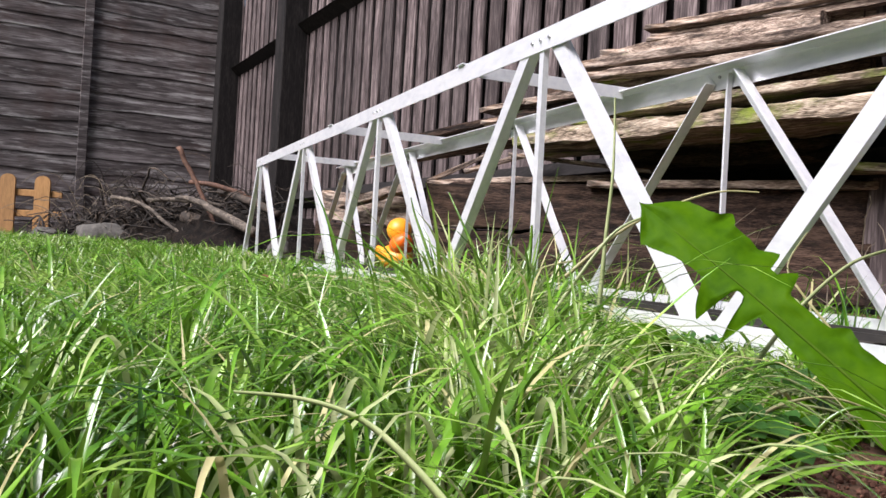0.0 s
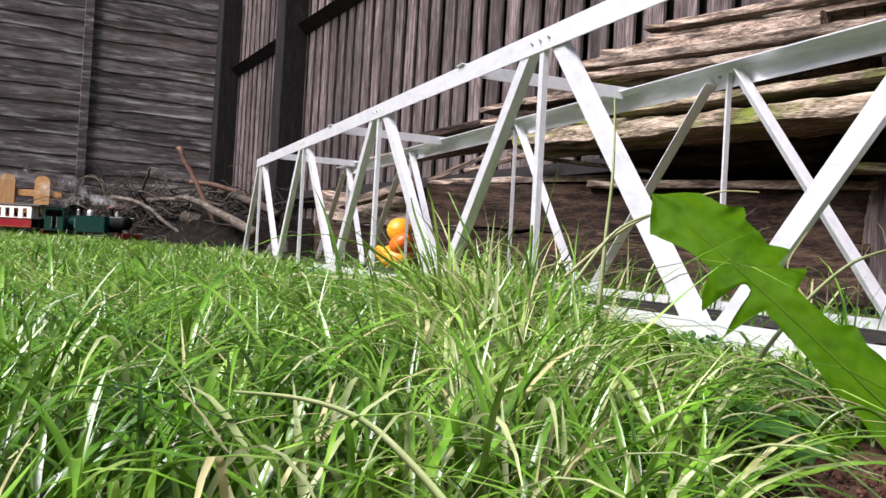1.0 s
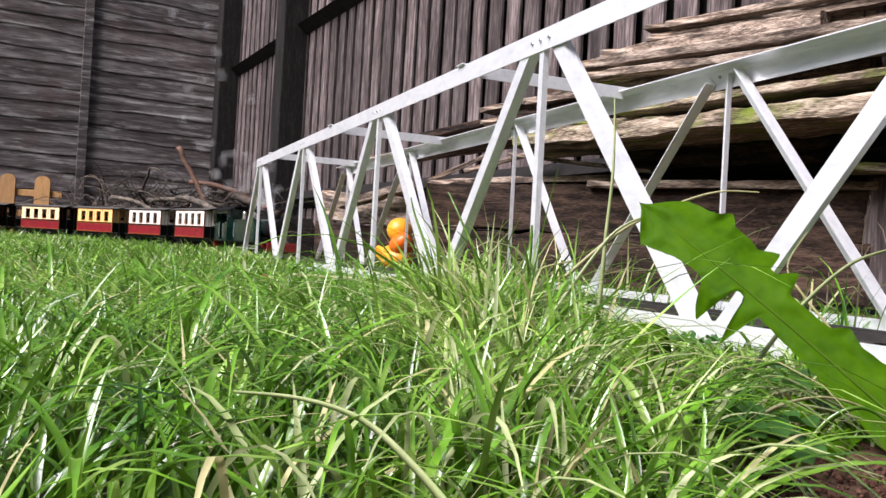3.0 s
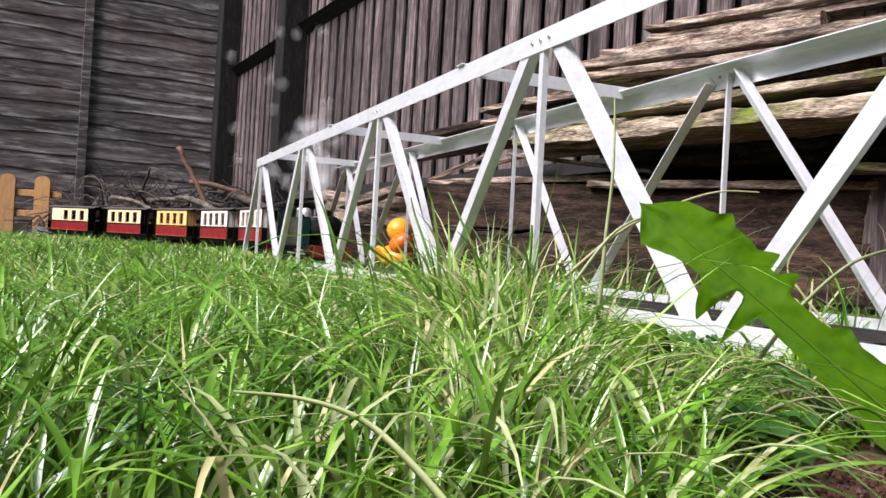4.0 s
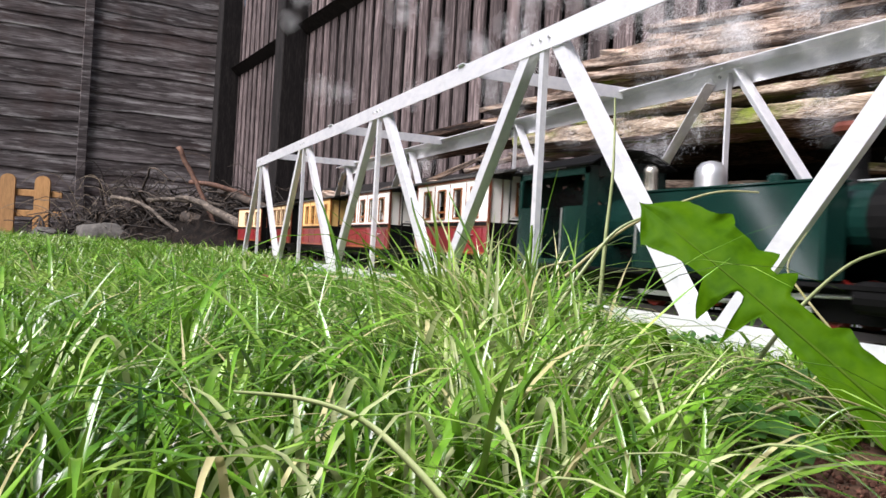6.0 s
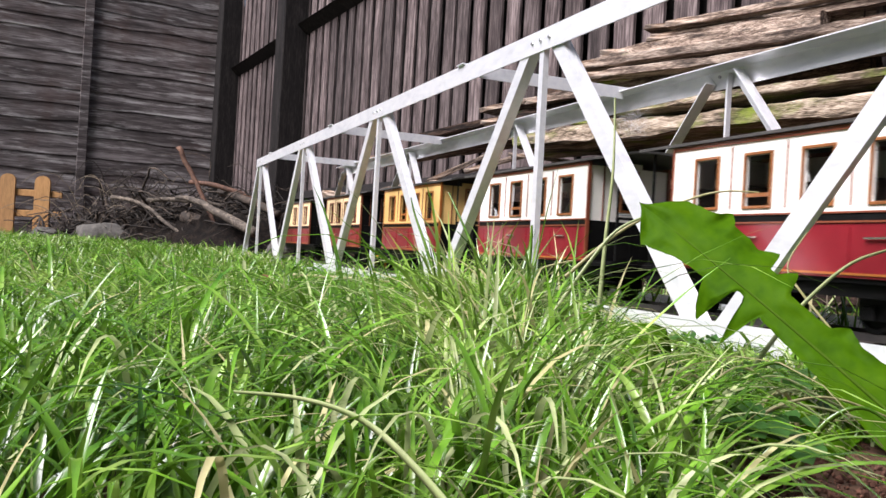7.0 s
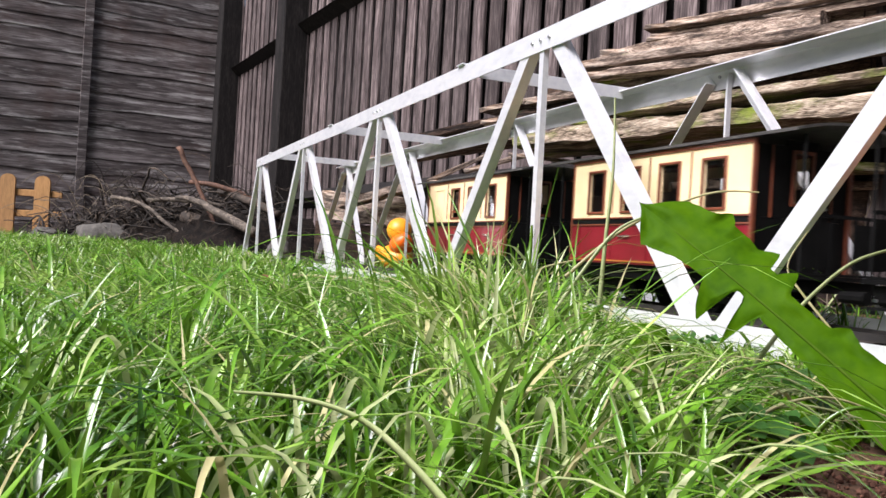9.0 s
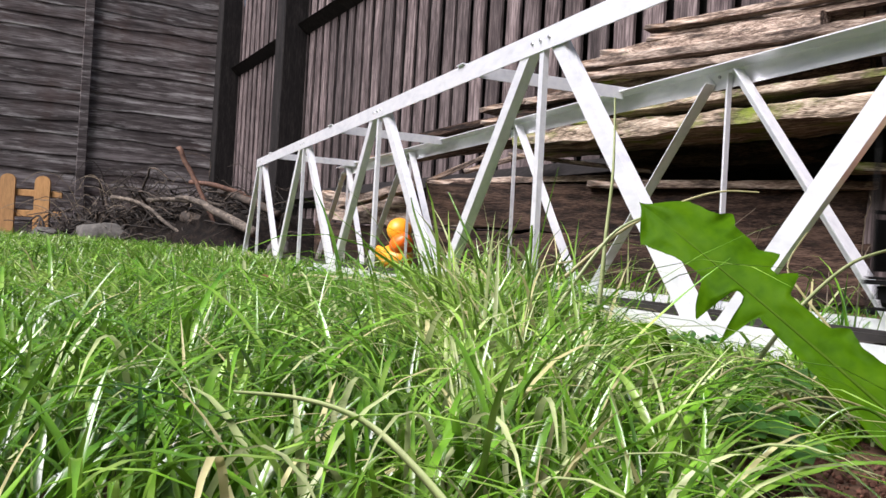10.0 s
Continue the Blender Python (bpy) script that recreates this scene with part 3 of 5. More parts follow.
def build_loco():
    """Local y = 0 lies at the front of the first coach's body; the engine reaches to -0.78."""
    c = tagged(base("tank_locomotive"), "dark green model steam tank locomotive with red buffer beam", "locomotive")
    bz, br = 0.122, 0.031
    part("boiler", lathe(B(), [(br, -0.66), (br, -0.27)], (0, 0, bz), "Y", 24), M["green"], c, smooth=False)
    sb = part("smokebox", lathe(B(), [(0.012, -0.742), (0.026, -0.739), (0.032, -0.734), (0.034, -0.73), (0.034, -0.645)], (0, 0, bz), "Y", 24), M["black"], c)
    part("door_handle", box(B(), -0.001, 0.001, -0.746, -0.742, bz - 0.012, bz + 0.012), M["black"], sb)
    ch = part("chimney", lathe(B(), [(0.017, 0.148), (0.0135, 0.156), (0.012, 0.164), (0.012, 0.190), (0.0125, 0.193)], (0, -0.60, 0), "Z", 20), M["black"], c)
    part("chimney_cap", lathe(B(), [(0.0125, 0.193), (0.018, 0.196), (0.0185, 0.200), (0.015, 0.2045), (0.010, 0.2045), (0.010, 0.198)], (0, -0.60, 0), "Z", 20), M["copper"], ch, "copper chimney cap")
    part("dome", lathe(B(), [(0.018, 0.145), (0.0165, 0.158), (0.0165, 0.170), (0.015, 0.178), (0.010, 0.184), (0.003, 0.186)], (0, -0.42, 0), "Z", 22), M["chrome"], c, "polished steel dome", smooth=True)
    part("safety_valve", lathe(B(), [(0.011, 0.145), (0.009, 0.160), (0.0075, 0.178), (0.0085, 0.184), (0.005, 0.188)], (0, -0.315, 0), "Z", 18), M["brass"], c, "brass safety valve casing", smooth=True)
    lub = part("lubricator", lathe(B(), [(0.008, 0.150), (0.008, 0.168), (0.0095, 0.169), (0.0095, 0.172), (0.004, 0.173), (0.004, 0.180), (0.0015, 0.182)], (0.0, -0.645, 0), "Z", 16), M["chrome"], c, "polished lubricator in front of the chimney")
    part("lamp", box(B(), -0.007, 0.007, -0.712, -0.698, 0.155, 0.172, 0.002), M["black"], c)
    for s in (-1, 1):
        bm = B()
        box(bm, s * 0.030, s * 0.056, -0.625, -0.367, 0.068, 0.150, 0.002)
        tank = part("side_tank", bm, M["green"], c)
        bm = B()
        box(bm, s * 0.0285, s * 0.0565, -0.6265, -0.3655, 0.1500, 0.1518)
        part("tank_top", bm, M["green"], tank)
        for y in (-0.622, -0.370):
            part("bead", box(B(), s * 0.056, s * 0.0570, y - 0.001, y + 0.001, 0.070, 0.149), M["green"], tank)
        part("tank_step", box(B(), s * 0.050, s * 0.060, -0.520, -0.495, 0.045, 0.047), M["chrome"], tank)
        part("step_hanger", box(B(), s * 0.0505, s * 0.0525, -0.518, -0.497, 0.047, 0.068), M["black"], tank)
        part("handrail", tube(B(), (s * 0.0585, -0.375, 0.085), (s * 0.0585, -0.375, 0.140), 0.0012, seg=8), M["chrome"], tank)
        part("filler", lathe(B(), [(0.008, 0.1518), (0.008, 0.158), (0.005, 0.160)], (s * 0.044, -0.56, 0), "Z", 14), M["green"], tank)
        # cab side with a low doorway
        bm = B()
        box(bm, s * 0.053, s * 0.056, -0.270, -0.215, 0.068, 0.140)
        box(bm, s * 0.053, s * 0.056, -0.165, -0.095, 0.068, 0.140)
        box(bm, s * 0.053, s * 0.056, -0.270, -0.262, 0.140, 0.186)
        box(bm, s * 0.053, s * 0.056, -0.103, -0.095, 0.140, 0.186)
        box(bm, s * 0.053, s * 0.056, -0.270, -0.095, 0.178, 0.188)
        box(bm, s * 0.053, s * 0.056, -0.215, -0.165, 0.068, 0.074)
        part("cab_side", bm, M["green"], c)
        for y in (-0.214, -0.166):
            part("cab_handrail", tube(B(), (s * 0.0575, y, 0.080), (s * 0.0575, y, 0.138), 0.001, seg=8), M["chrome"], c)
        part("cab_step", box(B(), s * 0.046, s * 0.060, -0.215, -0.165, 0.042, 0.044), M["black"], c)
        # cylinder and rods
        part("cylinder", tube(B(), (s * 0.043, -0.715, 0.058), (s * 0.043, -0.655, 0.058), 0.013, seg=16), M["black"], c)
        part("cylinder_cover", tube(B(), (s * 0.043, -0.722, 0.058), (s * 0.043, -0.7151, 0.058), 0.0115, 0.0135, 16), M["bufferred"], c)
        part("piston_rod", tube(B(), (s * 0.043, -0.655, 0.058), (s * 0.043, -0.59, 0.056), 0.002, seg=8), M["chrome"], c)
        part("connecting_rod", box(B(), s * 0.041, s * 0.044, -0.60, -0.47, 0.052, 0.057), M["chrome"], c)
        part("coupling_rod", box(B(), s * 0.036, s * 0.039, -0.60, -0.36, 0.042, 0.047), M["chrome"], c)
        part("counterweight", lathe(B(), [(0.012, 0), (0.012, 0.003), (0.008, 0.004), (0.001, 0.004)], (0, 0, 0), "Z", 14), M["bufferred"], c, m=Matrix.Translation((s * 0.033, -0.48, 0.050)) @ Matrix.Rotation(s * math.pi / 2, 4, "Y"))
        part("frame_plate", box(B(), s * 0.027, s * 0.030, -0.755, -0.085, 0.036, 0.066), M["black"], c)
        part("smokebox_rail", tube(B(), (s * 0.037, -0.735, 0.150), (s * 0.037, -0.640, 0.150), 0.001, seg=8), M["chrome"], c)
        part("guard_iron", box(B(), s * 0.022, s * 0.026, -0.770, -0.766, 0.032, 0.045), M["black"], c)
    for y in (-0.61, -0.49, -0.37):
        wheelset(c, y, 0.020, True)
    part("running_plate", box(B(), -0.056, 0.056, -0.765, -0.085, 0.064, 0.0675), M["black"], c)
    fb = part("front_buffer_beam", box(B(), -0.054, 0.054, -0.774, -0.7655, 0.038, 0.070, 0.001), M["bufferred"], c, "vermilion buffer beam")
    part("buffer", lathe(B(), [(0.006, -0.778), (0.007, -0.7745), (0.005, -0.7742)], (0, 0, 0.054), "Y", 14), M["black"], fb)
    rb = part("rear_buffer_beam", box(B(), -0.054, 0.054, -0.0845, -0.078, 0.038, 0.070, 0.001), M["bufferred"], c)
    # cab front with two round lookouts, rear sheet, arched roof
    for y, nm in ((-0.270, "cab_front"), (-0.098, "cab_rear")):
        bm = B()
        box(bm, -0.0528, 0.0528, y, y + 0.003, 0.0676, 0.142)
        box(bm, -0.0528, -0.040, y, y + 0.003, 0.142, 0.188)
        box(bm, 0.040, 0.0528, y, y + 0.003, 0.142, 0.188)
        box(bm, -0.010, 0.010, y, y + 0.003, 0.142, 0.188)
        box(bm, -0.040, 0.040, y, y + 0.003, 0.176, 0.196)
        w = part(nm, bm, M["green"], c)
        for x in (-0.025, 0.025):
            bm = B()
            lathe(bm, [(0.0185, y - 0.0005), (0.0185, y + 0.0035), (0.0125, y + 0.0035), (0.0125, y - 0.0005)], (x, 0, 0.159), "Y", 24)
            part("lookout_ring", bm, M["green"], w)
    bm = B()
    n = 14
    prof = [-0.060 + 0.12 * i / n for i in range(n + 1)]
    zf = lambda x: 0.1885 + 0.019 * (1 - (x / 0.06) ** 2)
    rings = [[bm.verts.new((x, y, zf(x))) for x in prof] + [bm.verts.new((x, y, zf(x) + 0.002)) for x in reversed(prof)] for y in (-0.285, -0.085)]
    k = len(rings[0])
    for j in range(k):
        bm.faces.new((rings[0][j], rings[0][(j + 1) % k], rings[1][(j + 1) % k], rings[1][j]))
    for r in rings:
        bm.faces.new(r)
    bmesh.ops.recalc_face_normals(bm, faces=bm.faces[:])
    part("cab_roof", bm, M["black"], c)
    return c


M["roof"] = material("roof_felt", [(0.03, 0.028, 0.027), (0.07, 0.065, 0.06)], 30, 0.75, 0, 0.3)
LOCO = build_loco()
COACHES = [
    build_coach(M["white"], M["brown"], M["framewood"], "ivory and crimson balcony coach with dark roof"),
    build_coach(M["white"], M["brown"], M["framewood"], "ivory and crimson balcony coach with dark roof"),
    build_coach(M["yellow"], M["orangewood"], M["orangewood"], "ochre and crimson balcony coach with varnished frames"),
    build_coach(M["cream"], M["brown"], M["brown"], "cream and crimson balcony coach with dark trim and black ends", False, M["black"]),
    build_coach(M["cream"], M["brown"], M["brown"], "cream and crimson balcony coach at the rear of the train", True, M["black"]),
]
COACH_AT = [0.0, 0.462, 0.9276, 1.3956, 1.8816]
# distance of the first coach's front from y = 0, against time
TRAIN = [(0.0, 6.56), (0.5, 5.90), (1.0, 5.36), (1.5, 4.863), (2.0, 4.46), (2.5, 4.089), (3.0, 3.735), (3.5, 3.38), (4.0, 3.0), (4.5, 2.54), (5.0, 2.02), (5.5, 1.54),
         (6.0, 1.13), (6.5, 0.757), (7.0, 0.395), (7.5, 0.121), (8.0, -0.165), (8.5, -0.452), (9.0, -0.81), (9.5, -1.226), (10.0, -1.765)]


def train_at(t):
    """Smooth reading of TRAIN."""
    n = len(TRAIN)
    i = min(max(int(t / 0.5), 0), n - 2)
    v = [TRAIN[j][1] for j in range(n)]
    s = lambda j: (v[min(j + 1, n - 1)] - v[max(j - 1, 0)]) / (2 if 0 < j < n - 1 else 1)
    f = t / 0.5 - i
    h00, h10, h01, h11 = 2 * f**3 - 3 * f**2 + 1, f**3 - 2 * f**2 + f, -2 * f**3 + 3 * f**2, f**3 - f**2
    return h00 * v[i] + h10 * s(i) + h01 * v[i + 1] + h11 * s(i + 1)


def vehicle_pose(u_mid, reach):
    """Pose of a vehicle whose two bogie centres ride on the track at u_mid -+ reach."""
    a, _ = track_point(u_mid - reach)
    b, _ = track_point(u_mid + reach)
    d = (b - a).normalized()
    return Matrix.Translation((a + b) / 2) @ Matrix.Rotation(math.atan2(-d.x, d.y), 4, "Z")


def train_rows():
    times = [0.25 * i for i in range(41)]
    rows = [(LOCO, [(t, vehicle_pose(train_at(t) - 0.45, 0.12) @ Matrix.Translation((0, 0.45, 0))) for t in times])]
    for c, at in zip(COACHES, COACH_AT):
        rows.append((c, [(t, vehicle_pose(train_at(t) + at + CL / 2, 0.1)) for t in times]))
    return rows


# ---- steam: small puffs carried in the boiler, let out at the chimney one after another ----
def build_puffs():
    rs = np.random.RandomState(12)
    meshes = []
    for v in range(14):
        n = 3400 if v < 7 else 2600
        p = rs.normal(0, 1, (n, 3))
        p[:, 2] *= 0.7 + 0.5 * (v % 3)
        w = np.stack([np.sin(p[:, 1] * 2.1 + v) + np.sin(p[:, 2] * 3.3), np.sin(p[:, 2] * 2.5 + 2 * v) + np.sin(p[:, 0] * 3), np.sin(p[:, 0] * 2 + v) + np.sin(p[:, 1] * 4)], -1)
        p = (p + 0.8 * w) * 0.0125
        far = np.linalg.norm(p, axis=1)
        p = p * np.where(far > 0.029, 0.029 / far * rs.uniform(0.2, 1.0, n), 1.0)[:, None]
        e1, e2 = rs.normal(0, 0.0002, (n, 3)), rs.normal(0, 0.0002, (n, 3))
        verts = np.stack([p + e1, p + e2, p - e1 - e2], 1).reshape(-1, 3)
        me = bpy.data.meshes.new("steam_puff")
        me.from_pydata(verts.tolist(), [], np.arange(3 * n).reshape(-1, 3).tolist())
        me.materials.append(M["steam"])
        meshes.append(me)
    times = [0.034 * i for i in range(33)] + [1.14 + 0.045 * i for i in range(46)] + [3.25 + 0.016 * i for i in range(68)] + [4.34 + 0.0089 * i for i in range(146)] + [5.65 + 0.1 * i for i in range(6)]
    puffs = []
    for i, te in enumerate(times):
        ob = tagged(new("steam_puff", meshes[i % 7 + (7 if te < 3.2 else 0)]), "small drifting puff of white steam from the chimney", "steam", "steam from the locomotive")
        puffs.append((ob, te + 0.12, np.clip(rs.normal(0, 1, 6), -2, 2)))
    return puffs


PUFFS = build_puffs()


def loco_pose(t):
    return vehicle_pose(train_at(t) - 0.45, 0.12) @ Matrix.Translation((0, 0.45, 0))


def puff_rows():
    out = []
    for ob, te, r in PUFFS:
        spin = Matrix.Rotation(r[5] * 0.6, 4, "Z")
        rows = [(t, loco_pose(t) @ Matrix.Translation((0, -0.60, 0.122)) @ spin) for t in [0.25 * i for i in range(41)] if t < te - 0.06]
        rows += [(t, loco_pose(t) @ Matrix.Translation((0, -0.60, 0.122)) @ spin) for t in (te - 0.034,) if t > 0.01]
        if not rows:
            rows.append((0.0, loco_pose(0.0) @ Matrix.Translation((0, -0.60, 0.122)) @ spin))
        start = loco_pose(te) @ Vector((0, -0.60, 0.214))
        ahead = (start - loco_pose(te - 0.1) @ Vector((0, -0.60, 0.214))) / 0.1
        strong = 1.0 if te > 3.3 else 0.35
        late = min(1.0, max(0.0, (te - 4.1) / 0.6))
        up = (0.46 - 0.2 * late) * (strong if strong > 0.9 else 0.28) + 0.05 * r[0]
        for tau in (0.0, 0.1, 0.22, 0.36, 0.52, 0.72, 0.95, 1.2, 1.5, 1.9, 2.4, 3.0):
            if te + tau > 9.9 and tau > 0:
                break
            fade = (1 - math.exp(-1.5 * tau)) / 1.5
            rise = up * tau * (1 - 0.15 * min(tau, 1.2)) + 1.4 * max(0, tau - 0.9) ** 2
            spread = 0.085 * min(tau, 1.8) ** 0.8 * (1 + 1.5 * late) * (1.0 if strong > 0.9 else 1.15)
            eddy = 0.02 * math.sin(5 * te + 4 * tau)
            wob = 0.03 * tau * noise.noise((te * 3, tau * 1.5, 2))
            p = start + ahead * fade * ((1.05 - 0.6 * late) if strong > 0.9 else 0.5) + Vector((spread * r[1] * 0.8 - 0.03 * tau + eddy * tau, spread * 1.4 * r[2] + wob, rise + spread * r[4] * 0.6))
            p.z = max(p.z, 0.212)
            p.x = min(p.x, FX0 - 0.104 * p.y - 0.12)
            rows.append((te + tau, Matrix.Translation(p) @ Matrix.Rotation(r[5] * 0.6 + tau * 0.5 * r[3], 4, "Z")))
        last = rows[-1][1]
        if rows[-1][0] < 9.95:
            rows.append((10.0, Matrix.Translation((0, 0, 0.2 * (10.0 - rows[-1][0]))) @ last))
        out.append((ob, rows))
    return out


# ---- timber pile between bridge and fence ----
def plank(name, a, b, h, depth, mat, label="weathered plank lying on the timber pile"):
    """A sawn timber whose near top edge runs from a to b, h thick, depth wide away from the lawn."""
    a, b = Vector(a), Vector(b)
    d = b - a
    ln = d.length
    y = d.normalized()
    x = y.cross(Vector((0, 0, 1))).normalized()
    if x.x < 0:
        x = -x
    z = x.cross(y)
    if z.z < 0:
        z = -z
    bm = B()
    n = max(2, int(ln / 0.025))
    rng = random.Random(int(a.x * 1000 + a.z * 100))
    ph = rng.uniform(0, 50)
    rings = []
    for i in range(n + 1):
        s = ln * i / n
        w = lambda k: 0.16 * min(h, 0.05) * noise.noise((s * 4 + ph, k * 3.1, 0)) + 0.20 * min(h, 0.04) * noise.noise((s * 19 + ph, k * 2, 1))
        e = min(0.12 * h, 0.004)
        prof = [(0, -e), (e, 0), (depth - e, 0), (depth, -e), (depth, -h + e), (depth - e, -h), (e, -h), (0, -h + e)]
        ragged = (0.02 * rng.uniform(-1, 1) if i in (0, n) else 0)
        rings.append([bm.verts.new((px + w(k), s + ragged * noise.noise((k * 1.7, ph, 0)) * 2, pz + w(k + 20))) for k, (px, pz) in enumerate(prof)])
    for r, q in zip(rings, rings[1:]):
        for j in range(8):
            bm.faces.new((r[j], r[(j + 1) % 8], q[(j + 1) % 8], q[j]))
    bm.faces.new(rings[0]), bm.faces.new(rings[-1])
    bmesh.ops.recalc_face_normals(bm, faces=bm.faces[:])
    ob = new(name, mesh(name, bm, M[mat]))
    ob.matrix_basis = Matrix.Translation(a) @ Matrix((x, y, z)).transposed().to_4x4()
    return tagged(ob, label, "timber", "timbers of the pile")

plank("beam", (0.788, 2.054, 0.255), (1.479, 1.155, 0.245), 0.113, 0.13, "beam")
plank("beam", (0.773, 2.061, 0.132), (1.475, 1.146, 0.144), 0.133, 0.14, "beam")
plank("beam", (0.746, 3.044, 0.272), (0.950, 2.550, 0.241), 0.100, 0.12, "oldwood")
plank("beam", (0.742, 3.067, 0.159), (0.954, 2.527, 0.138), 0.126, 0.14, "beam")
plank("plank", (0.893, 1.795, 0.366), (1.296, 1.003, 0.406), 0.035, 0.2, "mossy")
plank("plank", (1.041, 1.583, 0.416), (1.294, 1.004, 0.449), 0.015, 0.16, "mossy")
plank("plank", (0.808, 2.100, 0.265), (1.136, 1.641, 0.281), 0.015, 0.2, "oldwood")
plank("plank", (1.040, 1.681, 0.261), (1.469, 1.149, 0.266), 0.018, 0.2, "oldwood")
plank("plank", (0.811, 2.206, 0.402), (1.237, 1.437, 0.515), 0.016, 0.12, "beam")
plank("plank", (0.924, 2.052, 0.467), (1.326, 1.055, 0.528), 0.014, 0.12, "oldwood")
plank("plank", (1.014, 1.744, 0.541), (1.325, 1.055, 0.554), 0.019, 0.1, "oldwood")
plank("plank", (1.014, 1.691, 0.510), (1.300, 1.033, 0.509), 0.018, 0.1, "oldwood")
plank("plank", (1.179, 1.677, 0.613), (1.430, 1.142, 0.629), 0.012, 0.08, "oldwood")
plank("plank", (1.205, 1.720, 0.657), (1.414, 1.311, 0.643), 0.011, 0.06, "oldwood")
plank("plank", (0.807, 2.748, 0.379), (1.108, 2.139, 0.433), 0.019, 0.12, "oldwood")
plank("plank", (0.911, 1.841, 0.326), (1.142, 1.585, 0.288), 0.008, 0.03, "oldwood")
plank("plank", (0.801, 2.103, 0.265), (0.985, 2.027, 0.367), 0.012, 0.03, "oldwood")
plank("plank", (0.757, 2.823, 0.230), (0.903, 2.493, 0.296), 0.027, 0.04, "oldwood")
plank("plank", (1.017, 1.798, 0.498), (1.332, 1.344, 0.534), 0.012, 0.1, "oldwood")
plank("plank", (0.966, 1.873, 0.464), (1.227, 1.495, 0.504), 0.011, 0.08, "oldwood")
plank("plank", (0.911, 1.917, 0.424), (1.168, 1.574, 0.464), 0.014, 0.1, "beam")
plank("plank", (1.242, 1.597, 0.577), (1.397, 1.101, 0.583), 0.013, 0.07, "beam")
plank("plank", (1.307, 1.624, 0.656), (1.439, 1.138, 0.651), 0.012, 0.08, "oldwood")
plank("plank", (1.214, 1.716, 0.635), (1.404, 1.423, 0.640), 0.010, 0.05, "oldwood")
plank("plank", (1.146, 1.529, 0.509), (1.346, 1.069, 0.512), 0.010, 0.08, "beam")
plank("plank", (1.052, 1.675, 0.496), (1.256, 1.408, 0.521), 0.012, 0.06, "mossy")
plank("plank", (0.905, 2.006, 0.423), (1.006, 1.856, 0.444), 0.010, 0.04, "oldwood")
plank("plank", (0.851, 1.974, 0.288), (1.011, 1.854, 0.348), 0.010, 0.02, "oldwood")
plank("plank", (1.305, 1.215, 0.293), (1.423, 1.092, 0.288), 0.015, 0.1, "mossy")
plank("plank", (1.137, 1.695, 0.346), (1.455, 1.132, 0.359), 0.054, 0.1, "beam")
plank("plank", (1.235, 1.676, 0.613), (1.459, 1.152, 0.621), 0.022, 0.07, "oldwood")
plank("plank", (1.291, 1.523, 0.605), (1.407, 1.108, 0.563), 0.018, 0.07, "oldwood")
plank("plank", (1.371, 1.544, 0.669), (1.455, 1.153, 0.691), 0.026, 0.08, "oldwood")
plank("plank", (1.125, 1.699, 0.569), (1.376, 1.272, 0.577), 0.011, 0.06, "mossy")
plank("plank", (1.397, 1.695, 0.726), (1.560, 1.358, 0.735), 0.020, 0.08, "beam")
plank("plank", (1.012, 1.724, 0.400), (1.220, 1.358, 0.400), 0.008, 0.05, "mossy")
plank("plank", (1.13, 1.80, 0.600), (1.335, 1.30, 0.615), 0.11, 0.05, "oldwood", "dark rough plank standing behind the pile")
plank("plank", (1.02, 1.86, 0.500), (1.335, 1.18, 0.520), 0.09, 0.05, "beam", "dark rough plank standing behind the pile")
plank("plank", (1.19, 1.62, 0.640), (1.40, 1.16, 0.655), 0.016, 0.04, "oldwood")
plank("plank", (0.816, 2.021, 0.153), (1.035, 1.737, 0.156), 0.012, 0.05, "oldwood")


# ---- corner of the garden: picket edging, brushwood, stone, toy duck ----
def build_picket():
    f = tagged(base("picket_fence", pose(-0.555, 5.93, 0, 0, 0, -18)), "low golden-brown picket edging before the end fence", "picket fence")
    rng = random.Random(3)
    for i in range(5):
        x = 0.218 - 0.212 * i
        bm = B()
        w, t, h = 0.047, 0.009, 0.405 + rng.uniform(-0.004, 0.004)
        outline = [(-w, 0), (w, 0), (w, h - 0.04)] + [(w * math.cos(a), h - 0.04 + 0.04 * math.sin(a)) for a in [math.pi * k / 8 for k in range(1, 8)]] + [(-w, h - 0.04)]
        f0 = [bm.verts.new((x + a, -t, b)) for a, b in outline]
        f1 = [bm.verts.new((x + a, t, b)) for a, b in outline]
        bm.faces.new(f0), bm.faces.new(f1[::-1])
        for k in range(len(outline)):
            bm.faces.new((f0[k], f0[(k + 1) % len(outline)], f1[(k + 1) % len(outline)], f1[k]))
        bmesh.ops.recalc_face_normals(bm, faces=bm.faces[:])
        part("picket", bm, M["picket"], f)
    for z in (0.14, 0.27):
        part("rail", box(B(), -0.75, 0.335, 0.0095, 0.026, z, z + 0.042, 0.003), M["picket"], f)


build_picket()


